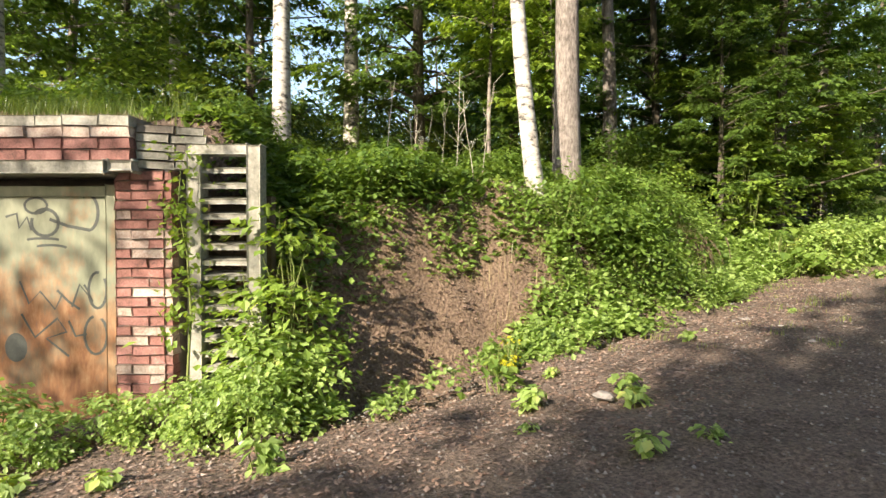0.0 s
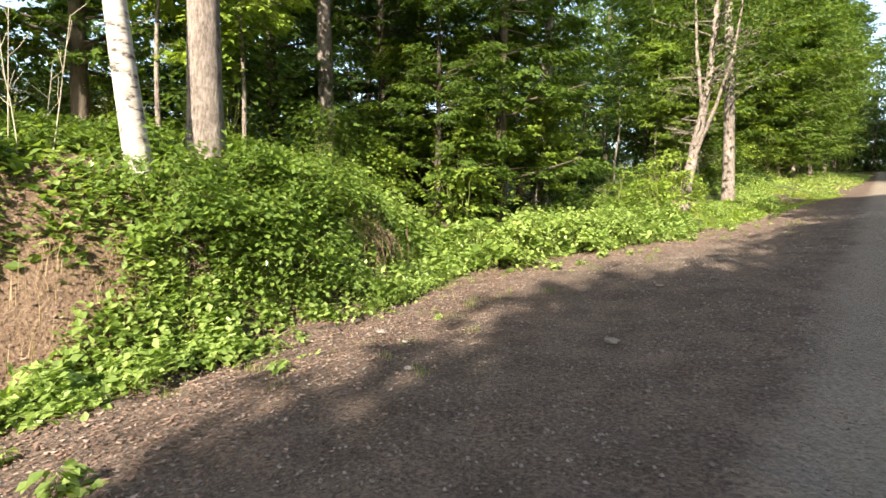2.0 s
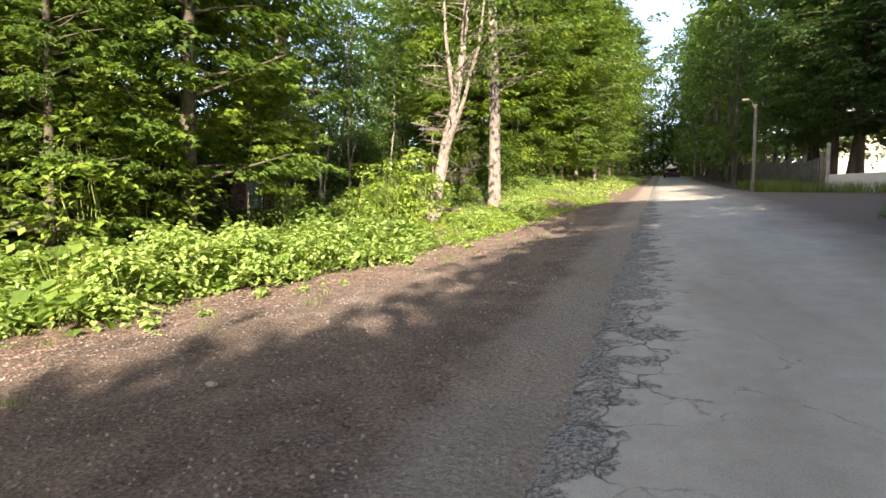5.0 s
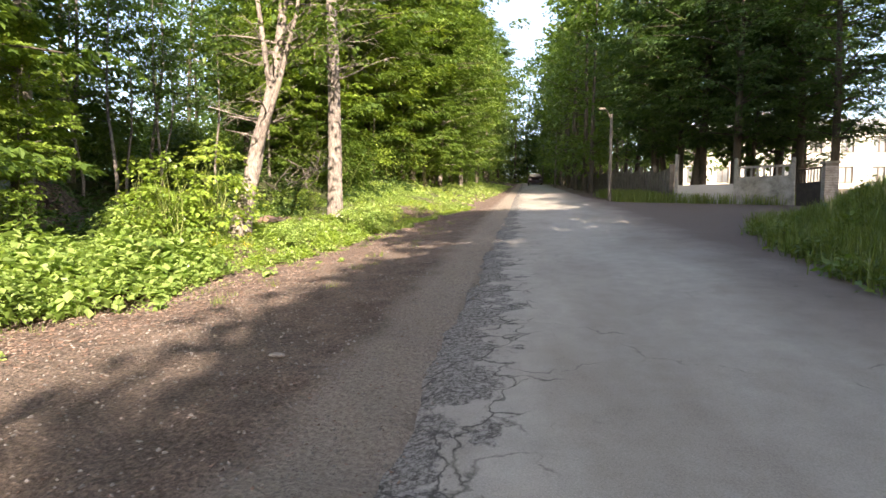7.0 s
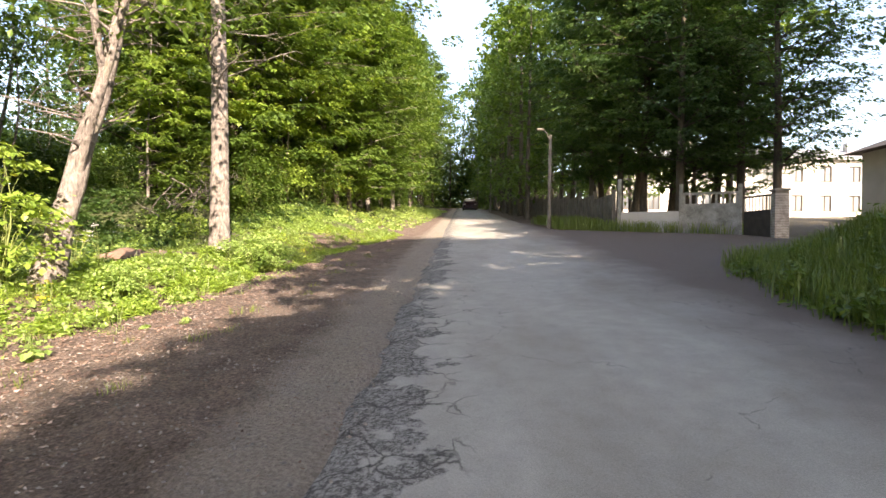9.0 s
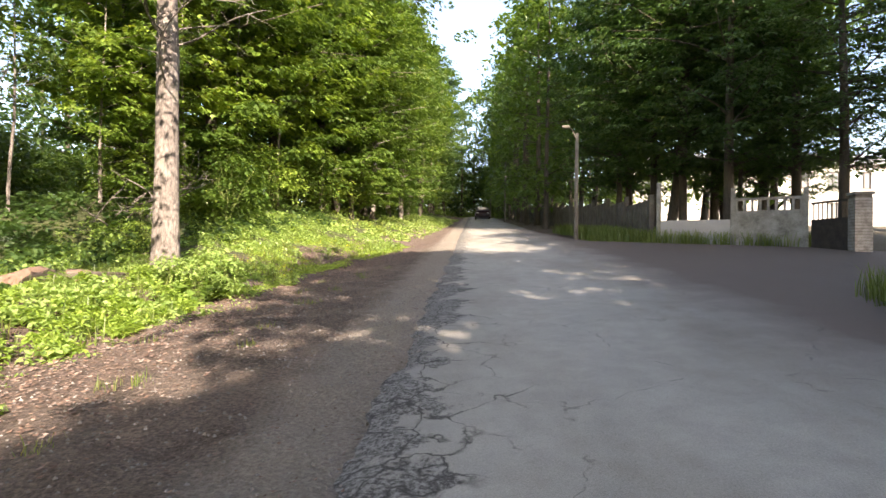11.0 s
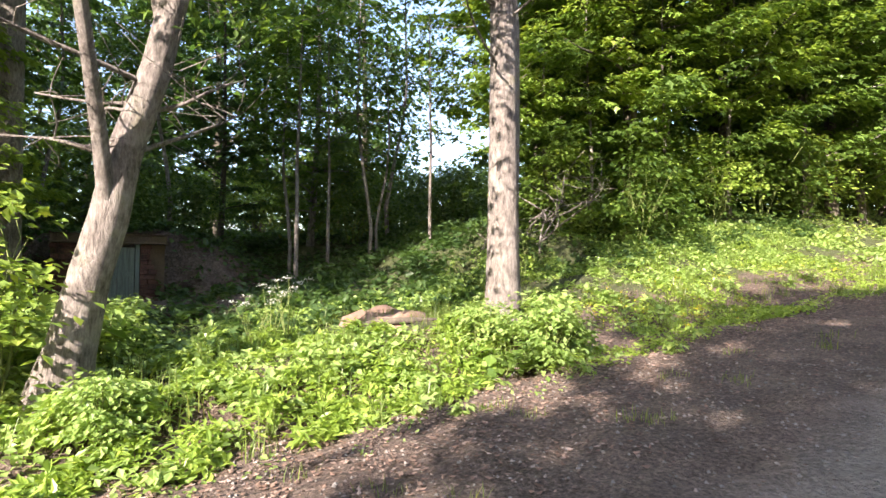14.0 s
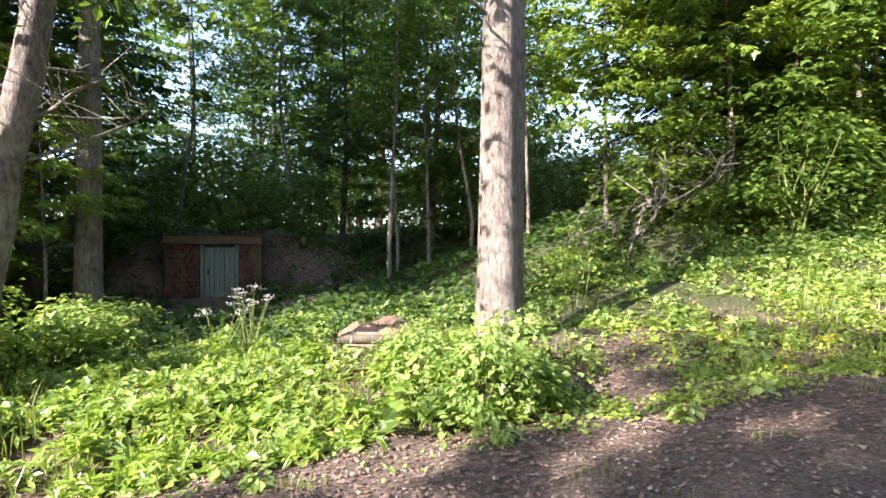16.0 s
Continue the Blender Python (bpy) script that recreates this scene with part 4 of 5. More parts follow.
for x, y, a, s in ((-4.55, 1.05, 1, 1.05), (-4.35, 1.2, 2, .7), (-4.2, 0.85, 4, 0.7), (-4.65, 0.45, 3, 0.6), (-4.85, -0.1, 5, 0.55), (-5.0, -0.8, 1, 0.8), (-4.7, 0.15, 2, .5), (-4.7, -0.5, 4, .55), (-5.2, -1.3, 1, .9), (-4.35, -1.0, 2, .35), (-4.3, 0.5, 2, .45), (-5.6, 19.1, 2, 1.0), (-6.2, 19.5, 4, .9), (-5.3, 18.4, 1, .9), (-6.7, 18.9, 3, 1.0), (-2.62, 22.6, 2, 0.8), (-3.0, 22.9, 4, 0.9), (-3.3, 22.3, 0, 0.7), (-3.4, 19.0, 3, .6), (-4.75, 18.1, 2, 1.1), (-4.9, 11.0, 2, 1.1), (-5.1, 12.0, 0, 1.2), (-4.6, 12.8, 3, 1.1), (-4.1, 13.6, 5, .9)):
    again(clump, x, y, a, s)
for x, y, a, s in ((-4.75, 1.35, 2, .85), (-4.55, 17.3, 1, .9), (-4.9, 17.8, 3, 0.8), (-5.7, 18.0, 5, .9), (-4.25, 18.1, 4, 1.0), (-4.5, 18.35, 2, 1.05), (-7.0, 12.2, 2, 1.4), (-7.8, 14.0, 4, 1.4), (-5.2, 24.8, 1, .6)):
    again(sapling, x, y, a, s)
for k in range(70):
    x, y = rnd.uniform(-20, -7.5), rnd.uniform(0, 45)
    if (10 < y < 26 and x > -13.2) or (y < 9 and x > -13):
        continue
    again(rnd.choice((bush_a, bush_a, bush_b)), x, y, rnd.uniform(0, 6.28), rnd.uniform(0.7, 1.4))
for x, y, s in ((-9.6, -1.0, .6), (-10.5, -1.6, .8), (-9.0, -0.1, .6), (-11.4, -0.4, .9), (-8.4, -2.2, .5)):
    again(bush_a, x, y, x * 3, s)
for x, y, s in ((-9.6, 16.3, .6), (-11, 15.4, .8), (-6.8, 16.4, .5), (-8.4, 9.6, .8), (-9.8, 11.4, 1)):
    again(bush_a, x, y, x * 3, s)
for k in range(22):
    again(bush_a, -5.4 - (k % 3) * .9, 28.5 + 1.9 * k, k * 2.1, 0.85 + 0.12 * (k % 4))
for x, y, s in ((-6.6, 27.3, .65), (-6.0, 29.5, .7), (-7.6, 29.8, .8), (-5.5, 32.0, .8), (-5.2, 36.5, .9), (-4.6, 40.5, .9)):
    again(bush_b, x, y, x * 3, s)
for x, y, k in ((-11.8, 18.5, .5), (-12.0, 21.6, .6), (-12.3, 20.1, .6)):
    again(bush_a, x, y, x * 3, k)


def climbing_shoot():
    """A yellow-green shoot that leans against the pier."""
    rr, rng = random.Random(61), np.random.RandomState(61)
    root = tagged(new("climbing_shoot"), "yellow-green leafy shoot leaning on a brick pier", "plant")
    z = hz(-4.9, 0.45)
    path = [((-4.9, 0.45, z - .05), .012), ((-5.02, 0.52, 0.7), .01), ((-5.08, 0.50, 1.2), .008), ((-5.12, 0.44, 1.6), .006), ((-5.1, 0.46, 1.98), .003)]
    paths, pos = [path], []
    for k in range(34):
        c = Vector(path[rr.choice((1, 2, 2, 3, 3, 4))][0]) + Vector((rr.gauss(0, .07), rr.gauss(0, .09), rr.gauss(-.05, .14)))
        pos.append(rng.normal(0, 1, (12, 3)) * (.06, .07, .05) + np.array(c))
    v, f = tube(paths, 5)
    part("stem", mesh_from("stem", v, f, STEM, True), root)
    part("foliage", leaf_mesh("foliage", np.concatenate(pos), 0.062, LEAF_BRIGHT, rng, droop=.6, long=1.1), root)


climbing_shoot()
for x, y, a, k in ((-5.9, 2.6, 3, .6), (-6.6, 4.4, 5, .55), (-6.9, 3.0, 1, .6), (-7.2, 5.4, 2, .6), (-5.6, 6.6, 4, .6), (-6.0, 8.0, 0, .6)):
    again(bush_d, x, y, a, k)
for x, y, a, k in ((-6.1, 3.3, 1, .5), (-6.4, 1.9, 2, .6), (-7.0, 1.2, 3, .55), (-7.5, 3.6, 1, .6), (-5.3, 5.8, 3, .75), (-5.9, 6.3, 4, .6)):
    again(bush_d, x, y, a, k, -0.05)
burdock = bush_thing("burdock_plant", 51, 0.42, 0.55, 34, 0.24, LEAF_MID, "broad-leaved burdock with large soft leaves on the verge", 8, 0.35, 5)
put(burdock, -5.0, 10.5)
for x, y, a, k in ((-5.25, 11.3, 1, 1.2), (-4.85, 12.1, 3, 1.0), (-5.7, 11.0, 2, 1.3), (-4.4, 13.3, 4, .9), (-3.75, 2.75, 1, .5), (-2.75, 22.9, 2, .8), (-2.9, 22.2, 5, .6), (-5.9, 18.3, 1, 1.2), (-5.3, 19.0, 3, 1.0), (-3.9, 15.9, 2, .8)):
    again(burdock, x, y, a, k)
young = tree_thing("young_maple", 71, 6.2, 0.045, 0.20, 1.7, 48, 105, 0.13, LEAF_BRIGHT, BARK, "slim young maple with layered bright leaves at the wood's edge", spread=0.46, pads=True)
put(young, -6.4, 28.2)
for x, y, a, k in ((-5.9, 30.4, 1, 1.1), (-7.4, 26.6, 2, .9), (-5.6, 33.0, 3, 1.2), (-8.3, 29.3, 4, 1.25), (-6.6, 31.6, 5, 1.3), (-7.9, 18.0, 1, .66), (-5.2, 36.8, 4, 1.4), (-7.8, 13.6, 2, .75), (-8.3, 15.4, 5, .8), (-7.2, 15.9, 3, .6), (-8.8, 8.0, 1, .9), (-9.6, 6.9, 4, 1.0), (-8.6, 12.0, 0, .7), (-7.0, 17.0, 2, .55)):
    again(young, x, y, a, k)
for x, y, a, k in ((-6.2, 18.9, 1, .55), (-6.9, 27.2, 2, .9), (-6.2, 28.9, 5, 1.0), (-5.9, 27.8, 3, .8)):
    again(bush_d, x, y, a, k)
for x, y, s in ((-13.6, 22.6, .5), (-24.0, 20.5, .8), (-25.5, 23.5, .9), (-24.5, 17.0, .8)):
    again(wood_b, x, y, x * 3, s)
for x, y, s in ((8.3, 42.0, .9), (11.6, 36.6, .6), (14.4, 38.0, .6)):
    again(wood_e, x, y, x, s)


thin = tree_thing("slender_sapling", 81, 7.0, 0.05, 0.55, 1.3, 26, 60, 0.10, LEAF, BARK, "slender bent sapling with a bare grey stem in the wood", stem=[((0, 0, -.3), .055), ((.05, -.02, .8), .05), ((-.10, .05, 1.7), .045), ((-.32, .12, 2.7), .04), ((-.42, .2, 3.8), .034), ((-.35, .2, 5.2), .024), ((-.3, .2, 7.0), .01)], pads=True)
put(thin, -10.5, 23.35)
for x, y, a, k in ((-10.35, 25.1, 2.2, .9), (-10.5, 25.4, 4.0, .7), (-13.1, 21.3, 1.0, 1.0), (-10.9, 24.3, 3.1, .8), (-11.6, 26.4, 5.0, 1.1), (-12.0, 23.8, .5, .9), (-8.9, 25.8, 2.9, .75), (-12.9, 18.9, 4.4, .9)):
    again(thin, x, y, a, k)


def dead_tangle(x, y, seed, n, reach):
    """Fallen dead boughs, bent and branching, lying against the bushes."""
    r = random.Random(seed)
    t = tagged(new("dead_bough"), "tangle of bare pale dead boughs fallen among bushes", "branch")
    z, paths = hz(x, y), []
    for k in range(n):
        a = r.uniform(-.5, 3.6)
        p = Vector((x + r.gauss(0, .3), y + r.gauss(0, .3), z + r.uniform(0, .3)))
        e = p + Vector((math.cos(a) * reach * r.uniform(.5, 1), math.sin(a) * reach * r.uniform(.3, .8), r.uniform(.3, 1.5)))
        main = stem_path(p, e, .022, .006, r, .22, 7)
        paths.append(main)
        for q in range(4):
            b = Vector(main[r.randint(2, 6)][0])
            paths.append(stem_path(b, b + Vector((r.gauss(0, .35), r.gauss(0, .35), r.uniform(-.2, .45))), .009, .003, r, .2, 4))
    v, f = tube(paths, 5)
    part("bough", mesh_from("bough", v, f, BARK, True), t)["kind"] = "stuff"


dead_tangle(-6.7, 27.0, 4, 13, 1.7)
dead_tangle(-6.2, 25.9, 5, 7, 1.1)


# ---- beyond the side road: fence, gateway, building, poles, car ----
def box(name, a, b, material, parent=None, label="", bevel=0.0, turn=0.0):
    """A box from corner a to corner b, turned about its own middle."""
    bm = bmesh.new()
    bmesh.ops.create_cube(bm, size=1)
    c = Vector([(p + q) / 2 for p, q in zip(a, b)])
    size = Vector([q - p for p, q in zip(a, b)])
    for v in bm.verts:
        v.co = Vector([v.co[i] * size[i] for i in range(3)])
    if bevel:
        bmesh.ops.bevel(bm, geom=bm.edges[:], offset=bevel, segments=1, affect="EDGES")
    bm.transform(Matrix.Translation(c) @ Matrix.Rotation(turn, 4, "Z"))
    me = bpy.data.meshes.new(name)
    bm.to_mesh(me)
    bm.free()
    me.materials.append(material)
    ob = new(name, me)
    if parent:
        ob.parent = parent
    if label:
        ob["label"] = label
    return ob


def along(name, p, q, z0, z1, thick, material, parent, label="", bevel=0.0):
    """An upright slab between two points of the plan."""
    p, q = Vector((*p, 0)), Vector((*q, 0))
    c, L = (p + q) / 2, (q - p).length
    a = math.atan2(q.y - p.y, q.x - p.x)
    return box(name, (c.x - L / 2, c.y - thick / 2, z0), (c.x + L / 2, c.y + thick / 2, z1), material, parent, label, bevel, a)


PALE_PILLAR = surface("limewashed_brick", [(0.36, (0.20, 0.18, 0.16)), (0.5, (0.38, 0.35, 0.32)), (0.66, (0.52, 0.49, 0.45))], 7, 0.9, 50, 0.6, 0.006)
# dark concrete of the poles; for the fence, tree shade put into colour
DARK_SHADED_CONCRETE = surface("dark_shaded_concrete", [(0.3, (0.05, 0.045, 0.038)), (0.5, (0.13, 0.115, 0.095)), (0.7, (0.22, 0.20, 0.17))], 2.5, 0.95, 30, 0.6)


def fence():
    f = new("concrete_fence")
    tagged(f, "low pale concrete fence with a balustrade beside a side road", "fence")
    P = [(7.4, 33.5), (9.35, 32.4), (11.0, 31.4)]
    zb = [hz(*p) for p in P]
    for (x, y), z in zip(P, zb):
        box("post", (x - .07, y - .07, z - .3), (x + .07, y + .07, z + 2.0 - 0.2 * (x > 8)), CONCRETE, f, bevel=0.02, turn=-0.5)
    along("panel", P[0], P[1], zb[0] - .3, zb[0] + 0.70, 0.1, PLASTER, f, "white low wall")
    along("panel", P[1], P[2], zb[1] - .3, zb[1] + 1.05, 0.12, CONCRETE, f, "stained concrete panel")
    along("rail", P[1], P[2], zb[1] + 1.38, zb[1] + 1.46, 0.12, CONCRETE, f)
    for i in range(9):
        t = (i + .5) / 9
        x, y = P[1][0] + (P[2][0] - P[1][0]) * t, P[1][1] + (P[2][1] - P[1][1]) * t
        box("baluster", (x - .035, y - .035, zb[1] + 1.05), (x + .035, y + .035, zb[1] + 1.38), CONCRETE, f, turn=-0.5)
    # brick pillar of the gateway, laid in courses
    x, y = 11.4, 29.7
    z = hz(x, y) - 0.1
    pil = box("gate_pillar", (x - .19, y - .19, z - .3), (x + .19, y + .19, z + 1.62), MORTAR, turn=-0.2)
    tagged(pil, "square white brick gate pillar with a flat cap", "pillar")
    for i in range(20):
        box("course", (x - .205, y - .205, z - .1 + i * .082), (x + .205, y + .205, z - .03 + i * .082), PALE_PILLAR, pil, turn=-0.2)
    box("cap", (x - .24, y - .24, z + 1.62), (x + .24, y + .24, z + 1.69), CONCRETE, pil, turn=-0.2)
    gate = new("yard_gate")
    tagged(gate, "dark steel yard gate with upright bars between posts", "gate")
    a, b = (11.05, 31.2), (11.3, 30.0)
    along("sheet", a, b, z - 0.1, z + 1.05, 0.03, HOLLOW, gate)
    along("rail", a, b, z + 1.5, z + 1.56, 0.04, HOLLOW, gate)
    for i in range(8):
        t = (i + .5) / 8
        px, py = a[0] + (b[0] - a[0]) * t, a[1] + (b[1] - a[1]) * t
        box("bar", (px - .012, py - .012, z + 1.05), (px + .012, py + .012, z + 1.52), HOLLOW, gate)
    # older fence that follows the road
    g = new("old_fence")
    tagged(g, "old grey concrete panel fence under trees along the road", "fence")
    Q = [(7.3, 34.0)] + [(7.3 - 0.012 * k, 34 + 3.0 * k) for k in range(1, 23)]
    for (x0, y0), (x1, y1) in zip(Q, Q[1:]):
        zz = hz(x0, y0)
        along("panel", (x0, y0), (x1, y1 - .12), zz - .4, zz + 1.45, 0.08, DARK_SHADED_CONCRETE, g)
        box("post", (x0 - .08, y0 - .06, zz - .3), (x0 + .08, y0 + .06, zz + 1.6), DARK_SHADED_CONCRETE, g)
        for k in range(5):
            along("rib", (x0 - .06, y0 + .3 + k * .55), (x0 - .06, y0 + .4 + k * .55), zz, zz + 1.4, 0.05, DARK_SHADED_CONCRETE, g)


def window_unit(house, x, z, w, h, y, panes=2):
    win = new("window")
    win.parent = house
    frame_m = FRAME_BROWN
    for a, b, c, d in ((x - w / 2, x + w / 2, z, z + .08), (x - w / 2, x + w / 2, z + h - .08, z + h), (x - w / 2, x - w / 2 + .07, z + .08, z + h - .08), (x + w / 2 - .07, x + w / 2, z + .08, z + h - .08), (x - .035, x + .035, z + .08, z + h - .08)):
        box("window_frame", (a, y - .02, c), (b, y + .06, d), frame_m, win)
    box("pane", (x - w / 2 + .07, y + .03, z + .08), (x + w / 2 - .07, y + .04, z + h - .08), GLASS_DARK, win)
    box("window_sill", (x - w / 2 - .08, y - .14, z - .06), (x + w / 2 + .08, y - .01, z), CONCRETE, win)


FRAME_BROWN = surface("brown_window_frame", [(0.3, (0.05, 0.04, 0.032)), (0.7, (0.12, 0.095, 0.075))], 5)
GLASS_DARK, _nt, _b = mat("window_glass", 0.08)
_b.inputs["Base Color"].default_value = (0.10, 0.11, 0.12, 1)
_b.inputs["Specular IOR Level"].default_value = 0.8


def building():
    h = new("white_building")
    tagged(h, "two-storey white plastered house with a low grey roof behind trees", "building")
    y, z0, x0, x1 = 64.0, 4.6, 15.3, 46.0
    ze = 11.0
    wx = [16.8 + 2.65 * k for k in range(11)]
    edges = [x0] + [v for c in wx for v in (c - .55, c + .55)] + [x1]
    # piers between the windows, then bands under, between and over them
    for a, b in zip(edges[0::2], edges[1::2]):
        box("wall", (a, y, z0), (b, y + .35, ze), PLASTER, h)
    for c in wx:
        for lo, hi in ((z0, 6.2), (7.7, 8.95), (10.45, ze)):
            box("wall", (c - .55, y, lo), (c + .55, y + .35, hi), PLASTER, h)
        window_unit(h, c, 6.2, 1.1, 1.5, y + .12)
        window_unit(h, c, 8.95, 1.1, 1.5, y + .12)
    box("wall", (x0, y + .35, z0), (x0 + .35, y + 10, ze), PLASTER, h)
    box("wall", (x1 - .35, y + .35, z0), (x1, y + 10, ze), PLASTER, h)
    box("wall", (x0, y + 10, z0), (x1, y + 10.3, ze), PLASTER, h)
    box("roof_edge", (x0 - .5, y - .5, ze), (x1 + .5, y + 10.8, ze + .18), ROOFING, h)
    v = [(x0 - .5, y - .5, ze + .19), (x1 + .5, y - .5, ze + .19), (x1 + .5, y + 10.8, ze + .19), (x0 - .5, y + 10.8, ze + .19), (x0 + 4, y + 5, ze + 1.9), (x1 - 4, y + 5, ze + 1.9)]
    part("roof", mesh_from("roof", v, [(0, 1, 5, 4), (1, 2, 5), (2, 3, 4, 5), (3, 0, 4), (0, 3, 2, 1)], ROOFING), h, "low grey sheet roof")
    for cx in (24.0, 39.5):
        box("chimney", (cx - .4, y + 2.6, ze + .8), (cx + .4, y + 3.3, ze + 2.2), PLASTER, h, "short white chimney")
    s = new("shed")
    tagged(s, "small dark-roofed shed beyond the grass mound", "building")
    box("wall", (26.4, 42, 3.0), (33, 47, 8.6), PLASTER, s)
    v = [(25.6, 41.2, 8.6), (33.8, 41.2, 8.6), (33.8, 47.8, 8.6), (25.6, 47.8, 8.6), (29.7, 44.5, 10.4)]
    part("roof", mesh_from("roof", v, [(0, 1, 4), (1, 2, 4), (2, 3, 4), (3, 0, 4), (0, 3, 2, 1)], HOLLOW), s, "dark hipped roof")


def lamp_pole(x, y, h, lamp):
    p = new("street_lamp" if lamp else "utility_pole")
    tagged(p, "grey concrete pole with a lamp arm beside the road" if lamp else "plain grey concrete pole beside the road", "pole")
    z = hz(x, y)
    v, f = tube([[((x, y, z - .3), .09), ((x, y, z + h), .06)]], 8)
    part("pole", mesh_from("pole", v, f, DARK_SHADED_CONCRETE, True), p)
    if lamp:
        v, f = tube([[((x, y, z + h - .3), .03), ((x - .2, y - .1, z + h + .1), .03), ((x - .35, y - .15, z + h + .2), .022)]], 6)
        part("arm", mesh_from("arm", v, f, DARK_SHADED_CONCRETE, True), p)
        box("lamp_head", (x - .6, y - .26, z + h + .14), (x - .3, y - .12, z + h + .24), DARK_SHADED_CONCRETE, p, bevel=0.03)


def car(x, y):
    c = new("car")
    z = hz(x, y)
    tagged(c, "dark red parked car far down the road", "car")
    paint, nt, b = mat("dark_red_paint", 0.3)
    b.inputs["Base Color"].default_value = (0.03, 0.008, 0.010, 1)
    prof = [(-.86, .25), (.86, .25), (.88, .62), (.82, .86), (.62, 1.38), (-.62, 1.38), (-.82, .86), (-.88, .62)]
    v, f = [], []
    for yy, s, t in ((-2.1, .93, .62), (-1.9, 1, .66), (-1.3, 1, 1), (.9, 1, 1), (1.9, .98, .62), (2.15, .9, .55)):
        v += [(x + px * s, y + yy, z + (pz if pz < .9 else .86 + (pz - .86) * max(0, (t - .6) / .4))) for px, pz in prof]
    for j in range(5):
        for i in range(8):
            a, q = j * 8 + i, j * 8 + (i + 1) % 8
            f.append((a, q, q + 8, a + 8))
    f += [tuple(range(8)), tuple(range(47, 39, -1))]
    part("body", mesh_from("body", v, f, paint, True), c)
    box("windscreen", (x - .58, y - 1.75, z + .92), (x + .58, y - 1.6, z + 1.3), GLASS_DARK, c)
    for sx in (-1, 1):
        box("headlight", (x + sx * .62 - .14, y - 2.14, z + .55), (x + sx * .62 + .14, y - 2.05, z + .68), PLASTER, c)
        for yy in (-1.35, 1.35):
            vv, ff = tube([[((x + sx * .72, y + yy, z + .31), .31), ((x + sx * .88, y + yy, z + .31), .31)]], 14)
            part("wheel", mesh_from("wheel", vv, ff, HOLLOW), c)


fence()
building()
lamp_pole(4.9, 35.0, 3.9, True)
lamp_pole(3.9, 62.0, 5.2, False)
lamp_pole(3.6, 90.0, 6.0, False)
car(2.3, 80.0)

# ---- low growth ----
rg = np.random.RandomState(77)


def carpet(name, label, region, count, per, size, rad, tall, material, density=None, kind="stuff", droop=0.15, flat=0.45, long=1.2, cut=None):
    """Leafy clumps strewn over the ground of a region (x0, x1 as distance left of the edge, y0, y1)."""
    d = rg.uniform(region[0], region[1], count * 3)
    y = rg.uniform(region[2], region[3], count * 3)
    x = edge(y) - d
    keep = rg.uniform(0, 1, len(x)) < (density(d, y) if density else 1)
    x, y = x[keep][:count], y[keep][:count]
    if cut is not None:
        ok = ~cut(x, y)
        x, y = x[ok], y[ok]
    n = len(x)
    hh = tall * rg.uniform(0.3, 1.0, n) * (0.45 + 0.55 * np.sin(x * 2.3 + y * 1.7) ** 2 * (0.6 + 0.4 * np.sin(x * 5.1 - y * 3.3)))
    rr = rad * rg.uniform(0.6, 1.3, n)
    a, q = rg.uniform(0, 6.283, (n, per)), rg.uniform(0, 1, (n, per)) ** 0.5
    px, py = x[:, None] + np.cos(a) * q * rr[:, None], y[:, None] + np.sin(a) * q * rr[:, None]
    top = hh[:, None] * (1 - 0.75 * q ** 2)
    pz = height(px, py) + top * rg.uniform(0.35, 1.0, (n, per)) ** 0.6
    pos = np.stack([px.ravel(), py.ravel(), pz.ravel()], 1)
    v, f = leaf_arrays(pos, np.full(len(pos), size) * np.repeat(rg.uniform(0.7, 1.3, n), per), rg, droop, flat, long)
    ob = new(name, mesh_from(name, v, f, material))
    return tagged(ob, label, "plants", kind=kind)


def off_mound(x, y):
    return (x < redge(y) - 0.1) | (y > 20.6 + 0.35 * (x - 5.5))


def in_pit(x, y):
    d = edge(y) - x
    return (d > 0.15) & (d < 1.5) & (y > 1.5) & (y < 4.2) & (d > 0.1 + (y - 2.0) * 0.32)


def no_go(x, y):
    u, n = (x + 5.52) * 0.512 + y * 0.859, (x + 5.52) * 0.859 - y * 0.512
    return in_pit(x, y) | ((n > -0.45) & (u < 1.1) & (x < -5.0)) | ((x > -11.2) & (x < -8.8) & (np.abs(y - 20) < 0.75)) | (np.hypot((x + 5.0) * 0.8, (y - 22.2) * 1.1) < 1.0)


carpet("herb_cover", "fresh green nettles and ground elder along the leaf litter", (0.0, 1.6, 1.0, 16.5), 900, 62, 0.066, 0.20, 0.58, HERB, lambda d, y: (0.35 + 0.65 * ss(0.0, 0.5, d)) * (0.12 + 0.88 * (np.sin(d * 4.1 + y * 2.3) * np.sin(y * 3.1 - d * 2.0) > -0.3)), cut=no_go)
carpet("herb_cover", "low bright green herbs on a sunny verge", (-0.15, 4.5, 16.0, 34.0), 1350, 42, 0.066, 0.20, 0.32, HERB, lambda d, y: (0.35 + 0.65 * ss(0.0, 0.8, d)) * (1 - 0.8 * (1 - ss(1.2, 2.2, d)) * ss(23.0, 24.0, y) * (1 - ss(31, 33, y))) * (0.15 + 0.85 * (np.sin(d * 3.7 + y * 2.1) * np.sin(y * 2.7 - d * 2.3) > -0.35)), cut=no_go)
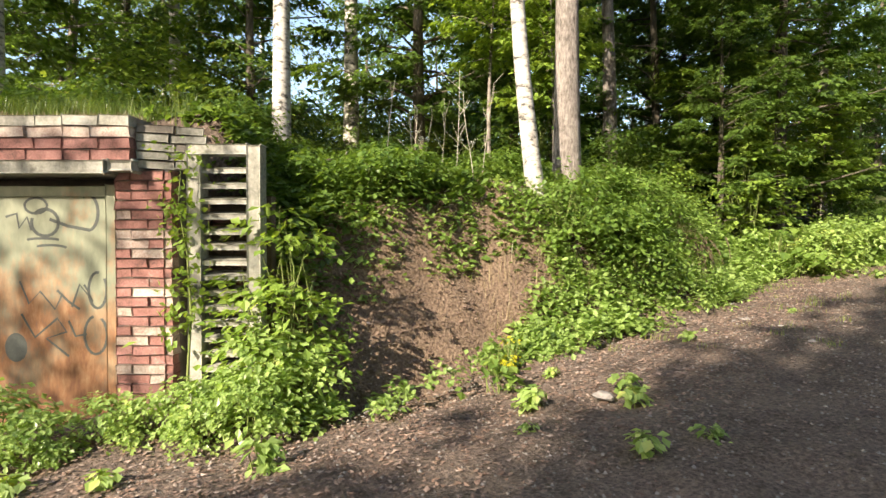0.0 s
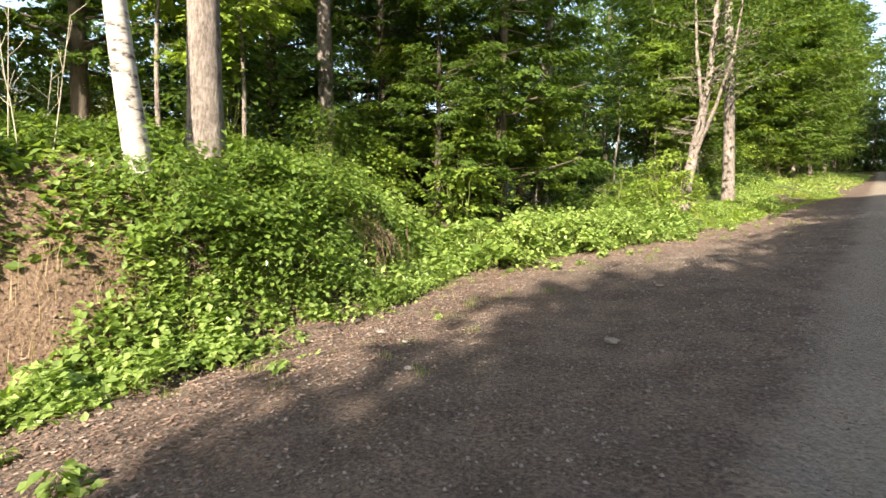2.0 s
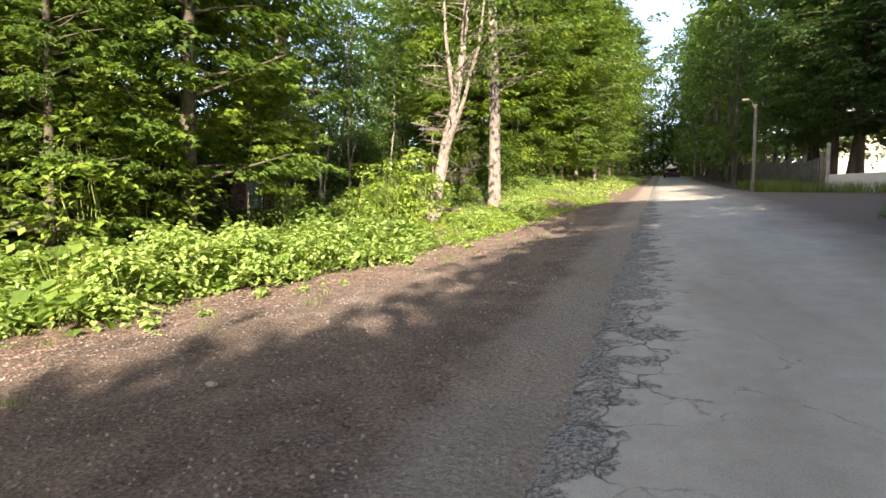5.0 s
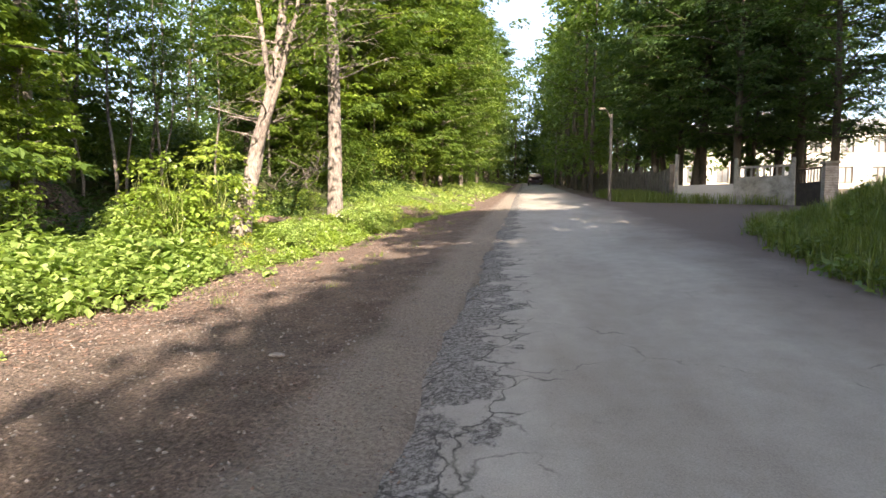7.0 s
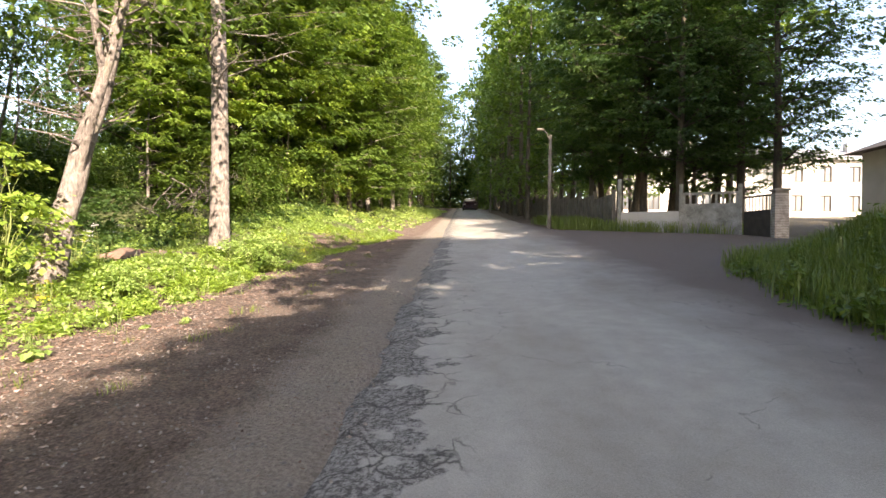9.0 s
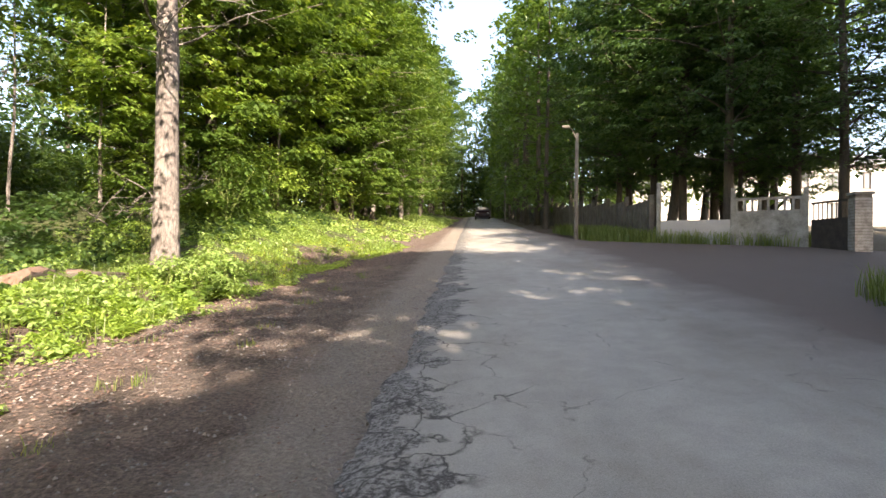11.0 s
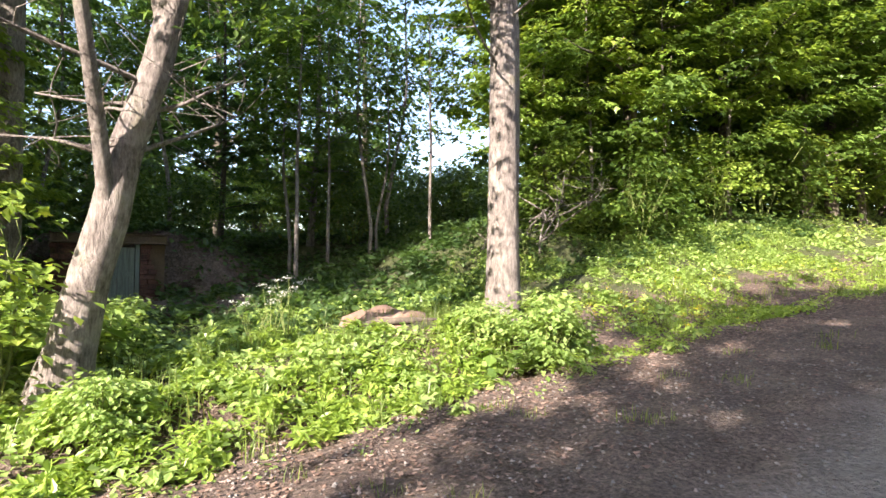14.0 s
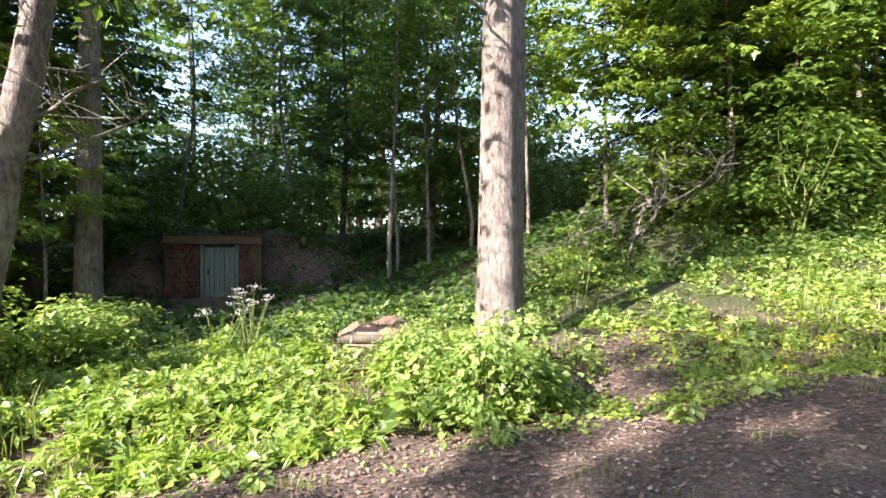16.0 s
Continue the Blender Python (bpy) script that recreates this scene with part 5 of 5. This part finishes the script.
carpet("herb_cover", "thick green nettles on top of an earth bank", (1.3, 6.5, -2.0, 9.5), 680, 66, 0.088, 0.30, 0.45, LEAF, lambda d, y: 0.08 + 0.92 * (np.sin(d * 2.9 + y * 1.3) * np.sin(y * 2.1 - d) > -0.25), cut=no_go)
# wood floor's shade is put into the leaf colour here
carpet("undergrowth", "undergrowth on the wood floor, its green darkened for shade", (2.6, 13.0, 9.0, 36.0), 1900, 36, 0.11, 0.35, 0.42, LEAF_DARK, cut=no_go)
carpet("bank_herbs", "leafy herbs on the steep bank by the wall", (1.2, 2.9, 0.6, 1.8), 150, 60, 0.075, 0.22, 0.4, LEAF, cut=no_go)
carpet("tall_herbs", "tall nettles and broad weeds at the foot of a bank", (0.0, 2.4, 9.3, 17.0), 420, 70, 0.095, 0.30, 0.9, HERB, lambda d, y: 0.3 + 0.7 * ss(0.1, 0.6, d), cut=no_go)
carpet("roof_plants", "grass and herbs growing on a garage roof", (1.9, 5.0, -4.0, 0.8), 420, 40, 0.07, 0.22, 0.40, HERB, cut=no_go)
carpet("far_herbs", "sunlit herbs along the far road side", (0.0, 6.0, 34.0, 80.0), 700, 30, 0.12, 0.4, 0.45, HERB)


carpet("mound_herbs", "green nettles and weeds over a grass mound", (-15.0, -7.0, 14.0, 25.0), 1300, 44, 0.07, 0.28, 0.6, LEAF, cut=off_mound)


DRY_GRASS = leaf_mat("dry_grass", (0.20, 0.15, 0.08), (0.38, 0.31, 0.19), (1.2, 1.2, 1.1))


def blades(name, label, xy, tall, per, spread, material, width=0.006, base=None):
    """Bent grass blades in tufts, three joints each."""
    x = np.repeat([p[0] for p in xy], per) + rg.normal(0, spread, len(xy) * per)
    y = np.repeat([p[1] for p in xy], per) + rg.normal(0, spread, len(xy) * per)
    n = len(x)
    z = height(x, y) - 0.02 if base is None else base + 0 * x
    a, lean, h = rg.uniform(0, 6.283, n), rg.uniform(0.05, 0.55, n), tall * rg.uniform(0.45, 1.1, n)
    dx, dy = np.cos(a), np.sin(a)
    V = []
    for t, w in ((0, 1.0), (0.45, 0.9), (0.8, 0.55), (1.0, 0.05)):
        b = lean * h * t * t
        cx, cy, cz = x + dx * b, y + dy * b, z + h * t * (1 - 0.25 * lean * t)
        for s in (-1, 1):
            V.append(np.stack([cx - dy * width * w * s, cy + dx * width * w * s, cz], 1))
    v = np.stack(V, 1).reshape(-1, 3)
    i = np.arange(n) * 8
    f = np.concatenate([np.stack([i + k, i + k + 1, i + k + 3, i + k + 2], 1) for k in (0, 2, 4)])
    return tagged(new(name, mesh_from(name, v, f, material)), label, "grass", kind="stuff")


pts = []
for _ in range(1500):
    y = rg.uniform(13.5, 22.5)
    x = redge(y) + rg.uniform(0.0, 6.0) ** 1.0
    if y < 19.0 + 0.35 * (x - 5.5) + 2.4:
        pts.append((x, y))
blades("mound_grass", "tall green grass on a mound beside the side road", pts, 0.45, 22, 0.12, GRASS, 0.007)
carpet_pts = [(float(edge(y) - d), y) for d, y in zip(rg.uniform(-0.2, 3.5, 420), rg.uniform(9, 33, 420))]
blades("verge_grass", "thin green grass on the verge", carpet_pts, 0.30, 16, 0.07, GRASS, 0.004)
tuft_pts = [(float(edge(y) + d), y) for d, y in zip(rg.uniform(0.1, 1.9, 70), rg.uniform(4, 26, 70))]
blades("gravel_grass", "small thin grass tufts growing in brown gravel", tuft_pts, 0.11, 26, 0.06, GRASS, 0.003)
roof_pts = [(x, y) for x, y in zip(rg.uniform(-8.5, -5.6, 260), rg.uniform(-3.0, 0.6, 260)) if (x + 5.52) * 0.859 - y * 0.512 < -0.3]
blades("roof_grass", "long thin grass on the garage roof", roof_pts, 0.45, 16, 0.07, GRASS, 0.004)
edge_pts = [tuple((G0 + U * u + N * n)[:2]) for u, n in zip(rg.uniform(-2.6, 0.1, 170), rg.uniform(-0.40, -0.05, 170))]
blades("roof_edge_grass", "long thin grass at the front edge of the garage roof", edge_pts, 0.26, 14, 0.04, GRASS, 0.003, 2.36)
litter_rows = [tuple((G0 + U * u + N * n)[:2]) for u, n in zip(rg.uniform(-2.6, 0.12, 60), rg.uniform(-0.3, 0.02, 60))]
blades("roof_edge_moss", "short dry grass and moss on the top brick course", litter_rows, 0.07, 40, 0.05, DRY_GRASS, 0.003, 2.365)
fence_pts = [(x, y) for x, y in zip(rg.uniform(5.0, 12.0, 700), rg.uniform(29.8, 40.0, 700)) if y > 32.2 - 0.3 * (x - 8) and x > 4.8]
blades("fence_grass", "sunlit grass in front of the fence", fence_pts, 0.5, 24, 0.14, GRASS, 0.012)


# ---- far woods, close to nothing but a dense wall of leaves ----
def far_woods():
    pts = []
    for x0, y0, x1, y1, n, h in ((-37, 0, -37, 75, 20000, 6), (-37, 75, -12, 112, 9000, 10), (-14, 118, 18, 118, 27000, 17), (18, 114, 30, 68, 5000, 10)):
        t = rg.uniform(0, 1, n)
        x, y = x0 + (x1 - x0) * t + rg.normal(0, 1.2, n), y0 + (y1 - y0) * t + rg.normal(0, 1.2, n)
        top = h * (0.6 + 0.2 * np.sin(t * 40) + 0.2 * np.sin(t * 97 + 1))
        pts.append(np.stack([x, y, height(x, y) + top * rg.uniform(0, 1, n)], 1))
    v, f = leaf_arrays(np.concatenate(pts), np.full(sum(len(p) for p in pts), 0.36), rg)
    tagged(new("far_woods", mesh_from("far_woods", v, f, LEAF_DARK)), "dark dense woods in the distance", "woods", kind="stuff")


far_woods()


# ---- leaf litter, pebbles and scraps ----
def litter(name, label, n, region, size, material, keep, lift=0.01):
    x, y = rg.uniform(region[0], region[1], n), rg.uniform(region[2], region[3], n)
    ok = rg.uniform(0, 1, n) < keep(edge(y) - x, x, y)
    x, y = x[ok], y[ok]
    n = len(x)
    z = height(x, y) + ripple(x, y, 1.6, 0.10, 1) * np.where(x > edge(y), 0.25, 1) + ripple(x, y, 6, 0.025, 2) + ripple(x, y, 17, 0.012, 3) + lift
    a, s = rg.uniform(0, 6.283, n), size * rg.uniform(0.5, 1.4, n)
    V = []
    for du, dv, dz in ((-1, 0, .25), (0, -.6, 0), (1, 0, .35), (0, .6, .05)):
        k = rg.uniform(0.7, 1.2, n)
        px, py = x + (np.cos(a) * du - np.sin(a) * dv) * s * k, y + (np.sin(a) * du + np.cos(a) * dv) * s * k
        V.append(np.stack([px, py, z + dz * s * rg.uniform(-.2, 1.6, n) + 0.0857 * (py - y)], 1))
    v = np.stack(V, 1).reshape(-1, 3)
    i = np.arange(n) * 4
    f = np.concatenate([np.stack([i, i + 1, i + 2], 1), np.stack([i, i + 2, i + 3], 1)])
    return tagged(new(name, mesh_from(name, v, f, material)), label, "leaf litter", kind="stuff")


def leaf_litter_material():
    m, nt, b = mat("dry_leaves", 0.8)
    geo = nt.nodes.new("ShaderNodeNewGeometry")
    c = ramp(nt, geo.outputs["Random Per Island"], [(0.0, (0.07, 0.04, 0.028)), (0.45, (0.18, 0.11, 0.08)), (0.85, (0.25, 0.175, 0.14)), (1.0, (0.34, 0.27, 0.23))])
    nt.links.new(c, b.inputs["Base Color"])
    return m


DRY = leaf_litter_material()
litter("leaf_litter", "brown dry leaves fallen along the verge", 90000, (-7.0, -0.5, -1.5, 30), 0.019, DRY, lambda d, x, y: np.clip(1 - ss(0.6, 2.6, -d), 0.02, 1) * (1 - 0.75 * ss(0.5, 1.6, d)))
litter("leaf_litter", "small dry scraps strewn on gravel", 11000, (-4.5, 0.6, -1.5, 26), 0.013, DRY, lambda d, x, y: 0.8 + 0 * x, 0.004)
litter("dry_grass", "dead straw on the bank", 6000, (-7.5, -3.8, 1.0, 9.5), 0.028, DRY, lambda d, x, y: ss(0.1, 0.4, d) * (1 - ss(2, 3, d)), 0.02)


def pebbles(name, label, n, region, size):
    x, y = rg.uniform(region[0], region[1], n), rg.uniform(region[2], region[3], n)
    x = np.maximum(x, edge(y) - 0.3)
    s = size * rg.uniform(0.4, 1.0, n) ** 2 + 0.004
    z = height(x, y) + ripple(x, y, 1.6, 0.10, 1) * 0.25 + ripple(x, y, 6, 0.025, 2) + ripple(x, y, 17, 0.012, 3) + s * 0.1
    base = np.array([(1, 0, 0), (0, 1, 0), (-1, 0, 0), (0, -1, 0), (0, 0, .7), (0, 0, -.7)])
    j = rg.uniform(0.6, 1.3, (n, 6, 3))
    v = (np.stack([x, y, z], 1)[:, None] + base[None] * j * s[:, None, None]).reshape(-1, 3)
    tri = np.array([(0, 1, 4), (1, 2, 4), (2, 3, 4), (3, 0, 4), (1, 0, 5), (2, 1, 5), (3, 2, 5), (0, 3, 5)])
    f = (np.arange(n)[:, None, None] * 6 + tri[None]).reshape(-1, 3)
    return tagged(new(name, mesh_from(name, v, f, STONE)), label, "gravel", kind="stuff")


pebbles("gravel_stones", "loose grey and brown stones on the gravel", 14000, (-4.5, 0.7, -1.0, 24), 0.013)


# ---- single things on the verge ----


def slab(x, y):
    """A split piece of bark lying at the rim of a heap of dead leaves."""
    rr = random.Random(6)
    v, f = [], []
    n = 14
    for k, zz in ((1.0, -0.05), (0.88, 0.11), (0.45, 0.20)):
        for i in range(n):
            a = 2 * math.pi * i / n
            px, py = math.cos(a) * 0.85 * k * rr.uniform(.88, 1.08), math.sin(a) * 0.55 * k * rr.uniform(.88, 1.08)
            v.append((x + px, y + py, hz(x + px, y + py) + zz * rr.uniform(.6, 1.2) + 0.01))
    for r in range(2):
        for i in range(n):
            a, b = r * n + i, r * n + (i + 1) % n
            f.append((a, b, b + n, a + n))
    f.append(tuple(range(2 * n, 3 * n)))
    tagged(new("soil_mound", mesh_from("soil_mound", v, f, LITTER, True)), "flat heap of brown soil and dead leaves in the herbs", "soil")
    path = [((x + dx, y + dy, hz(x + dx, y + dy) + dz), r) for dx, dy, dz, r in ((.15, -.62, .06, .03), (.50, -.42, .12, .05), (.85, -.12, .12, .045), (1.1, .3, .06, .02))]
    vv, ff = tube([path], 8)
    tagged(new("fallen_branch", mesh_from("fallen_branch", vv, ff, BARK_DARK, True)), "dark rotten branch lying beside a soil heap", "branch")


slab(-5.2, 22.3)


def umbel(x, y, h, k):
    p = tagged(new("cow_parsley"), "white-flowered cow parsley on thin green stalks", "flower")
    z = hz(x, y)
    r = random.Random(k)
    tips = [(x + r.gauss(0, .14), y + r.gauss(0, .14), z + h * r.uniform(.8, 1.05)) for _ in range(6)]
    v, f = tube([[((x, y, z - .05), .006), (((x + t[0]) / 2, (y + t[1]) / 2, z + h * .5), .004), (t, .002)] for t in tips], 4)
    part("stalk", mesh_from("stalk", v, f, STEM), p)
    q = np.concatenate([np.array(t) + rg.normal(0, 1, (26, 3)) * (.032, .032, .008) for t in tips])
    part("blossom", leaf_mesh("blossom", q, 0.018, PETAL_WHITE, rg, long=1.0), p, "small white blossoms")


for k, (x, y) in enumerate(((-5.1, 20.6), (-5.4, 20.9), (-4.9, 20.9), (-9.2, 6.0), (-8.6, 4.6))):
    umbel(x, y, 0.55 + 0.1 * (k % 3), k)


def concrete_ruin():
    """A low concrete hatch with a dark opening, half sunk in the bank."""
    x, y = -8.2, 11.6
    z = hz(x, y) - 0.1
    c = tagged(new("concrete_hatch"), "old grey concrete hatch half sunk in a wooded bank", "ruin")
    box("side", (x - .5, y - .75, z - .3), (x + .3, y - .55, z + .75), CONCRETE, c, bevel=0.02)
    box("side", (x - .5, y + .55, z - .3), (x + .3, y + .75, z + .75), CONCRETE, c, bevel=0.02)
    box("cover", (x - .6, y - .85, z + .75), (x + .4, y + .85, z + .90), CONCRETE, c, bevel=0.02)
    # near-black sheet gives the opening its shade by colour
    box("back", (x - .5, y - .55, z - .3), (x - .4, y + .55, z + .75), HOLLOW, c)


concrete_ruin()


def white_scrap(x, y, s, name, label, material):
    z = hz(x, y) + 0.02
    rr = random.Random(int(x * 100))
    bm = bmesh.new()
    bmesh.ops.create_icosphere(bm, subdivisions=2, radius=1)
    for v in bm.verts:
        k = rr.uniform(.75, 1.15)
        v.co = Vector((x + v.co.x * s * k, y + v.co.y * s * .7 * k, z + v.co.z * s * .35 * k))
    me = bpy.data.meshes.new(name)
    bm.to_mesh(me)
    bm.free()
    me.materials.append(material)
    tagged(new(name, me), label, "stone" if name == "stone" else "litter")


for x, y, s in ((-2.9, 3.15, .10), (-2.6, 5.6, .05), (-1.5, 6.85, .07), (-3.7, 6.4, .07), (-3.9, 9.7, .06), (-1.9, 9.4, .05), (-0.7, 13.0, .06)):
    white_scrap(x, y, s, "stone", "pale stone lying on brown gravel and leaves", STONE)
for x, y, s in ((-4.05, 0.75, .04), (-4.5, 7.4, .03), (-3.2, 6.2, .03)):
    white_scrap(x, y, s, "paper_scrap", "crumpled scrap of white paper on dead leaves", PLASTER)

# rosette weeds and a yellow-flowered tuft on the litter
weed = bush_thing("weed_plant", 41, 0.13, 0.2, 60, 0.11, HERB, "small green weed rosette on leaf litter", 4, 0.3, 2)
put(weed, -3.55, 0.75, 0, .8)
rw = random.Random(12)
for x, y, s in ((-3.9, -0.1, .6), (-4.2, -0.6, .7), (-2.75, 2.3, .35), (-4.45, 2.0, .9)):
    again(weed, x, y, x, s)
for k in range(30):
    y = rw.uniform(2, 25)
    again(weed, float(edge(y)) + abs(rw.gauss(0, .9)) + .1, y, rw.uniform(0, 6), rw.uniform(.25, .7))
yel = bush_thing("yellow_flower", 42, 0.16, 0.35, 60, 0.035, PETAL_YELLOW, "small yellow flowers among green nettles", 5, 0.5, 4)
put(yel, -4.05, 3.1)
for x, y in ((-4.2, 3.25), (-4.5, 17.9), (-4.0, 17.2), (-3.9, 17.4), (-3.6, 18.0)):
    again(yel, x, y, x, 0.9)
for k in range(40):
    y = rw.uniform(23.5, 31)
    again(yel, float(edge(y)) - rw.uniform(0, 1.6), y, k, rw.uniform(.4, .8), 0.1)


def root_tuft(x, y, h):
    """Straw and bared roots hanging over the bank."""
    r = random.Random(21)
    t = tagged(new("root_clump"), "bared brown roots under a tuft of dead grass on the bank", "roots")
    z = hz(x, y)
    paths = []
    for k in range(34):
        a = r.uniform(-1.2, 1.2)
        L = r.uniform(.25, .6)
        p = (x + r.gauss(0, .12), y + r.gauss(0, .22), z + h + r.uniform(-.1, .12))
        paths.append([(p, .012), ((p[0] + .12 * math.cos(a), p[1] + .14 * math.sin(a), p[2] - L * .35), .009), ((p[0] + .2 * math.cos(a), p[1] + .2 * math.sin(a), p[2] - L), .004)])
    v, f = tube(paths, 5)
    part("root", mesh_from("root", v, f, EARTH_DARK), t)["kind"] = "stuff"


root_tuft(-5.6, 8.2, 0.35)
litter("mound_litter", "dead leaves on the earth over a cellar", 1500, (-13, -9.0, 17, 23), 0.03, DRY, lambda d, x, y: 0.9 + 0 * x, 0.02)
blades("dry_tuft", "dead straw-coloured grass on the bank", [(-5.7 + 0.1 * math.sin(k), 7.9 + 0.07 * k) for k in range(10)], 0.45, 40, 0.10, DRY_GRASS, 0.004)
blades("dry_tuft", "dead straw-coloured grass on the bank", [(-4.9 - 0.08 * (k % 7), 3.6 + 0.10 * k) for k in range(22)], 0.30, 14, 0.14, DRY_GRASS, 0.003)


carpet("horsetail", "feathery pale green horsetail among herbs", (-0.2, 2.4, 17.2, 23.0), 210, 130, 0.034, 0.16, 0.32, LEAF_PALE, long=2.6, cut=no_go)
carpet("creeping_weeds", "low yellow-green creeping plants on dead leaves", (-0.5, 2.8, 23.0, 33.0), 1500, 22, 0.042, 0.17, 0.12, LEAF_PALE, cut=no_go)
carpet("creeping_weeds", "low yellow-green creeping plants on dead leaves", (-0.6, 0.6, 5.0, 23.0), 160, 12, 0.035, 0.14, 0.08, HERB, cut=no_go)


def twig(k):
    """A thin dead stick lying on the leaves."""
    r = random.Random(100 + k)
    x, y = r.uniform(-3.6, -0.8), r.uniform(1.0, 26.0)
    if k < 10:
        x, y = r.uniform(-2.6, -1.0), r.uniform(20.0, 25.5)
    a, L = r.uniform(0, 6.28), r.uniform(.12, .42)
    pts = []
    for i in range(5):
        t = i / 4
        px, py = x + math.cos(a + .3 * t) * L * t, y + math.sin(a + .3 * t) * L * t
        pts.append(((px, py, hz(px, py) + 0.022 + r.uniform(0, .012)), .0038 * (1 - .6 * t)))
    v, f = tube([pts], 5)
    tagged(new("twig", mesh_from("twig", v, f, BARK_DARK, True)), "thin dry twig lying on brown leaf litter", "twig")["group"] = "twigs on the ground"


for k in range(34):
    twig(k)

# dry stalks of last year standing on the bank
rs = random.Random(9)
for k in range(9):
    x, y = -6.6 + rs.gauss(0, .5), 3.6 + rs.gauss(0, .7)
    z = hz(x, y)
    paths = [stem_path((x, y, z), (x + rs.gauss(0, .12), y + rs.gauss(0, .12), z + rs.uniform(1.0, 1.7)), .007, .003, rs, .03, 5)]
    for q in range(5):
        p = Vector(paths[0][rs.randint(2, 5)][0])
        paths.append(stem_path(p, p + Vector((rs.gauss(0, .12), rs.gauss(0, .12), rs.uniform(.1, .3))), .004, .002, rs, .05, 3))
    v, f = tube(paths, 5)
    tagged(new("dry_stalk", mesh_from("dry_stalk", v, f, WOOD, True)), "dry branching stalk of last year above green herbs", "stalk")
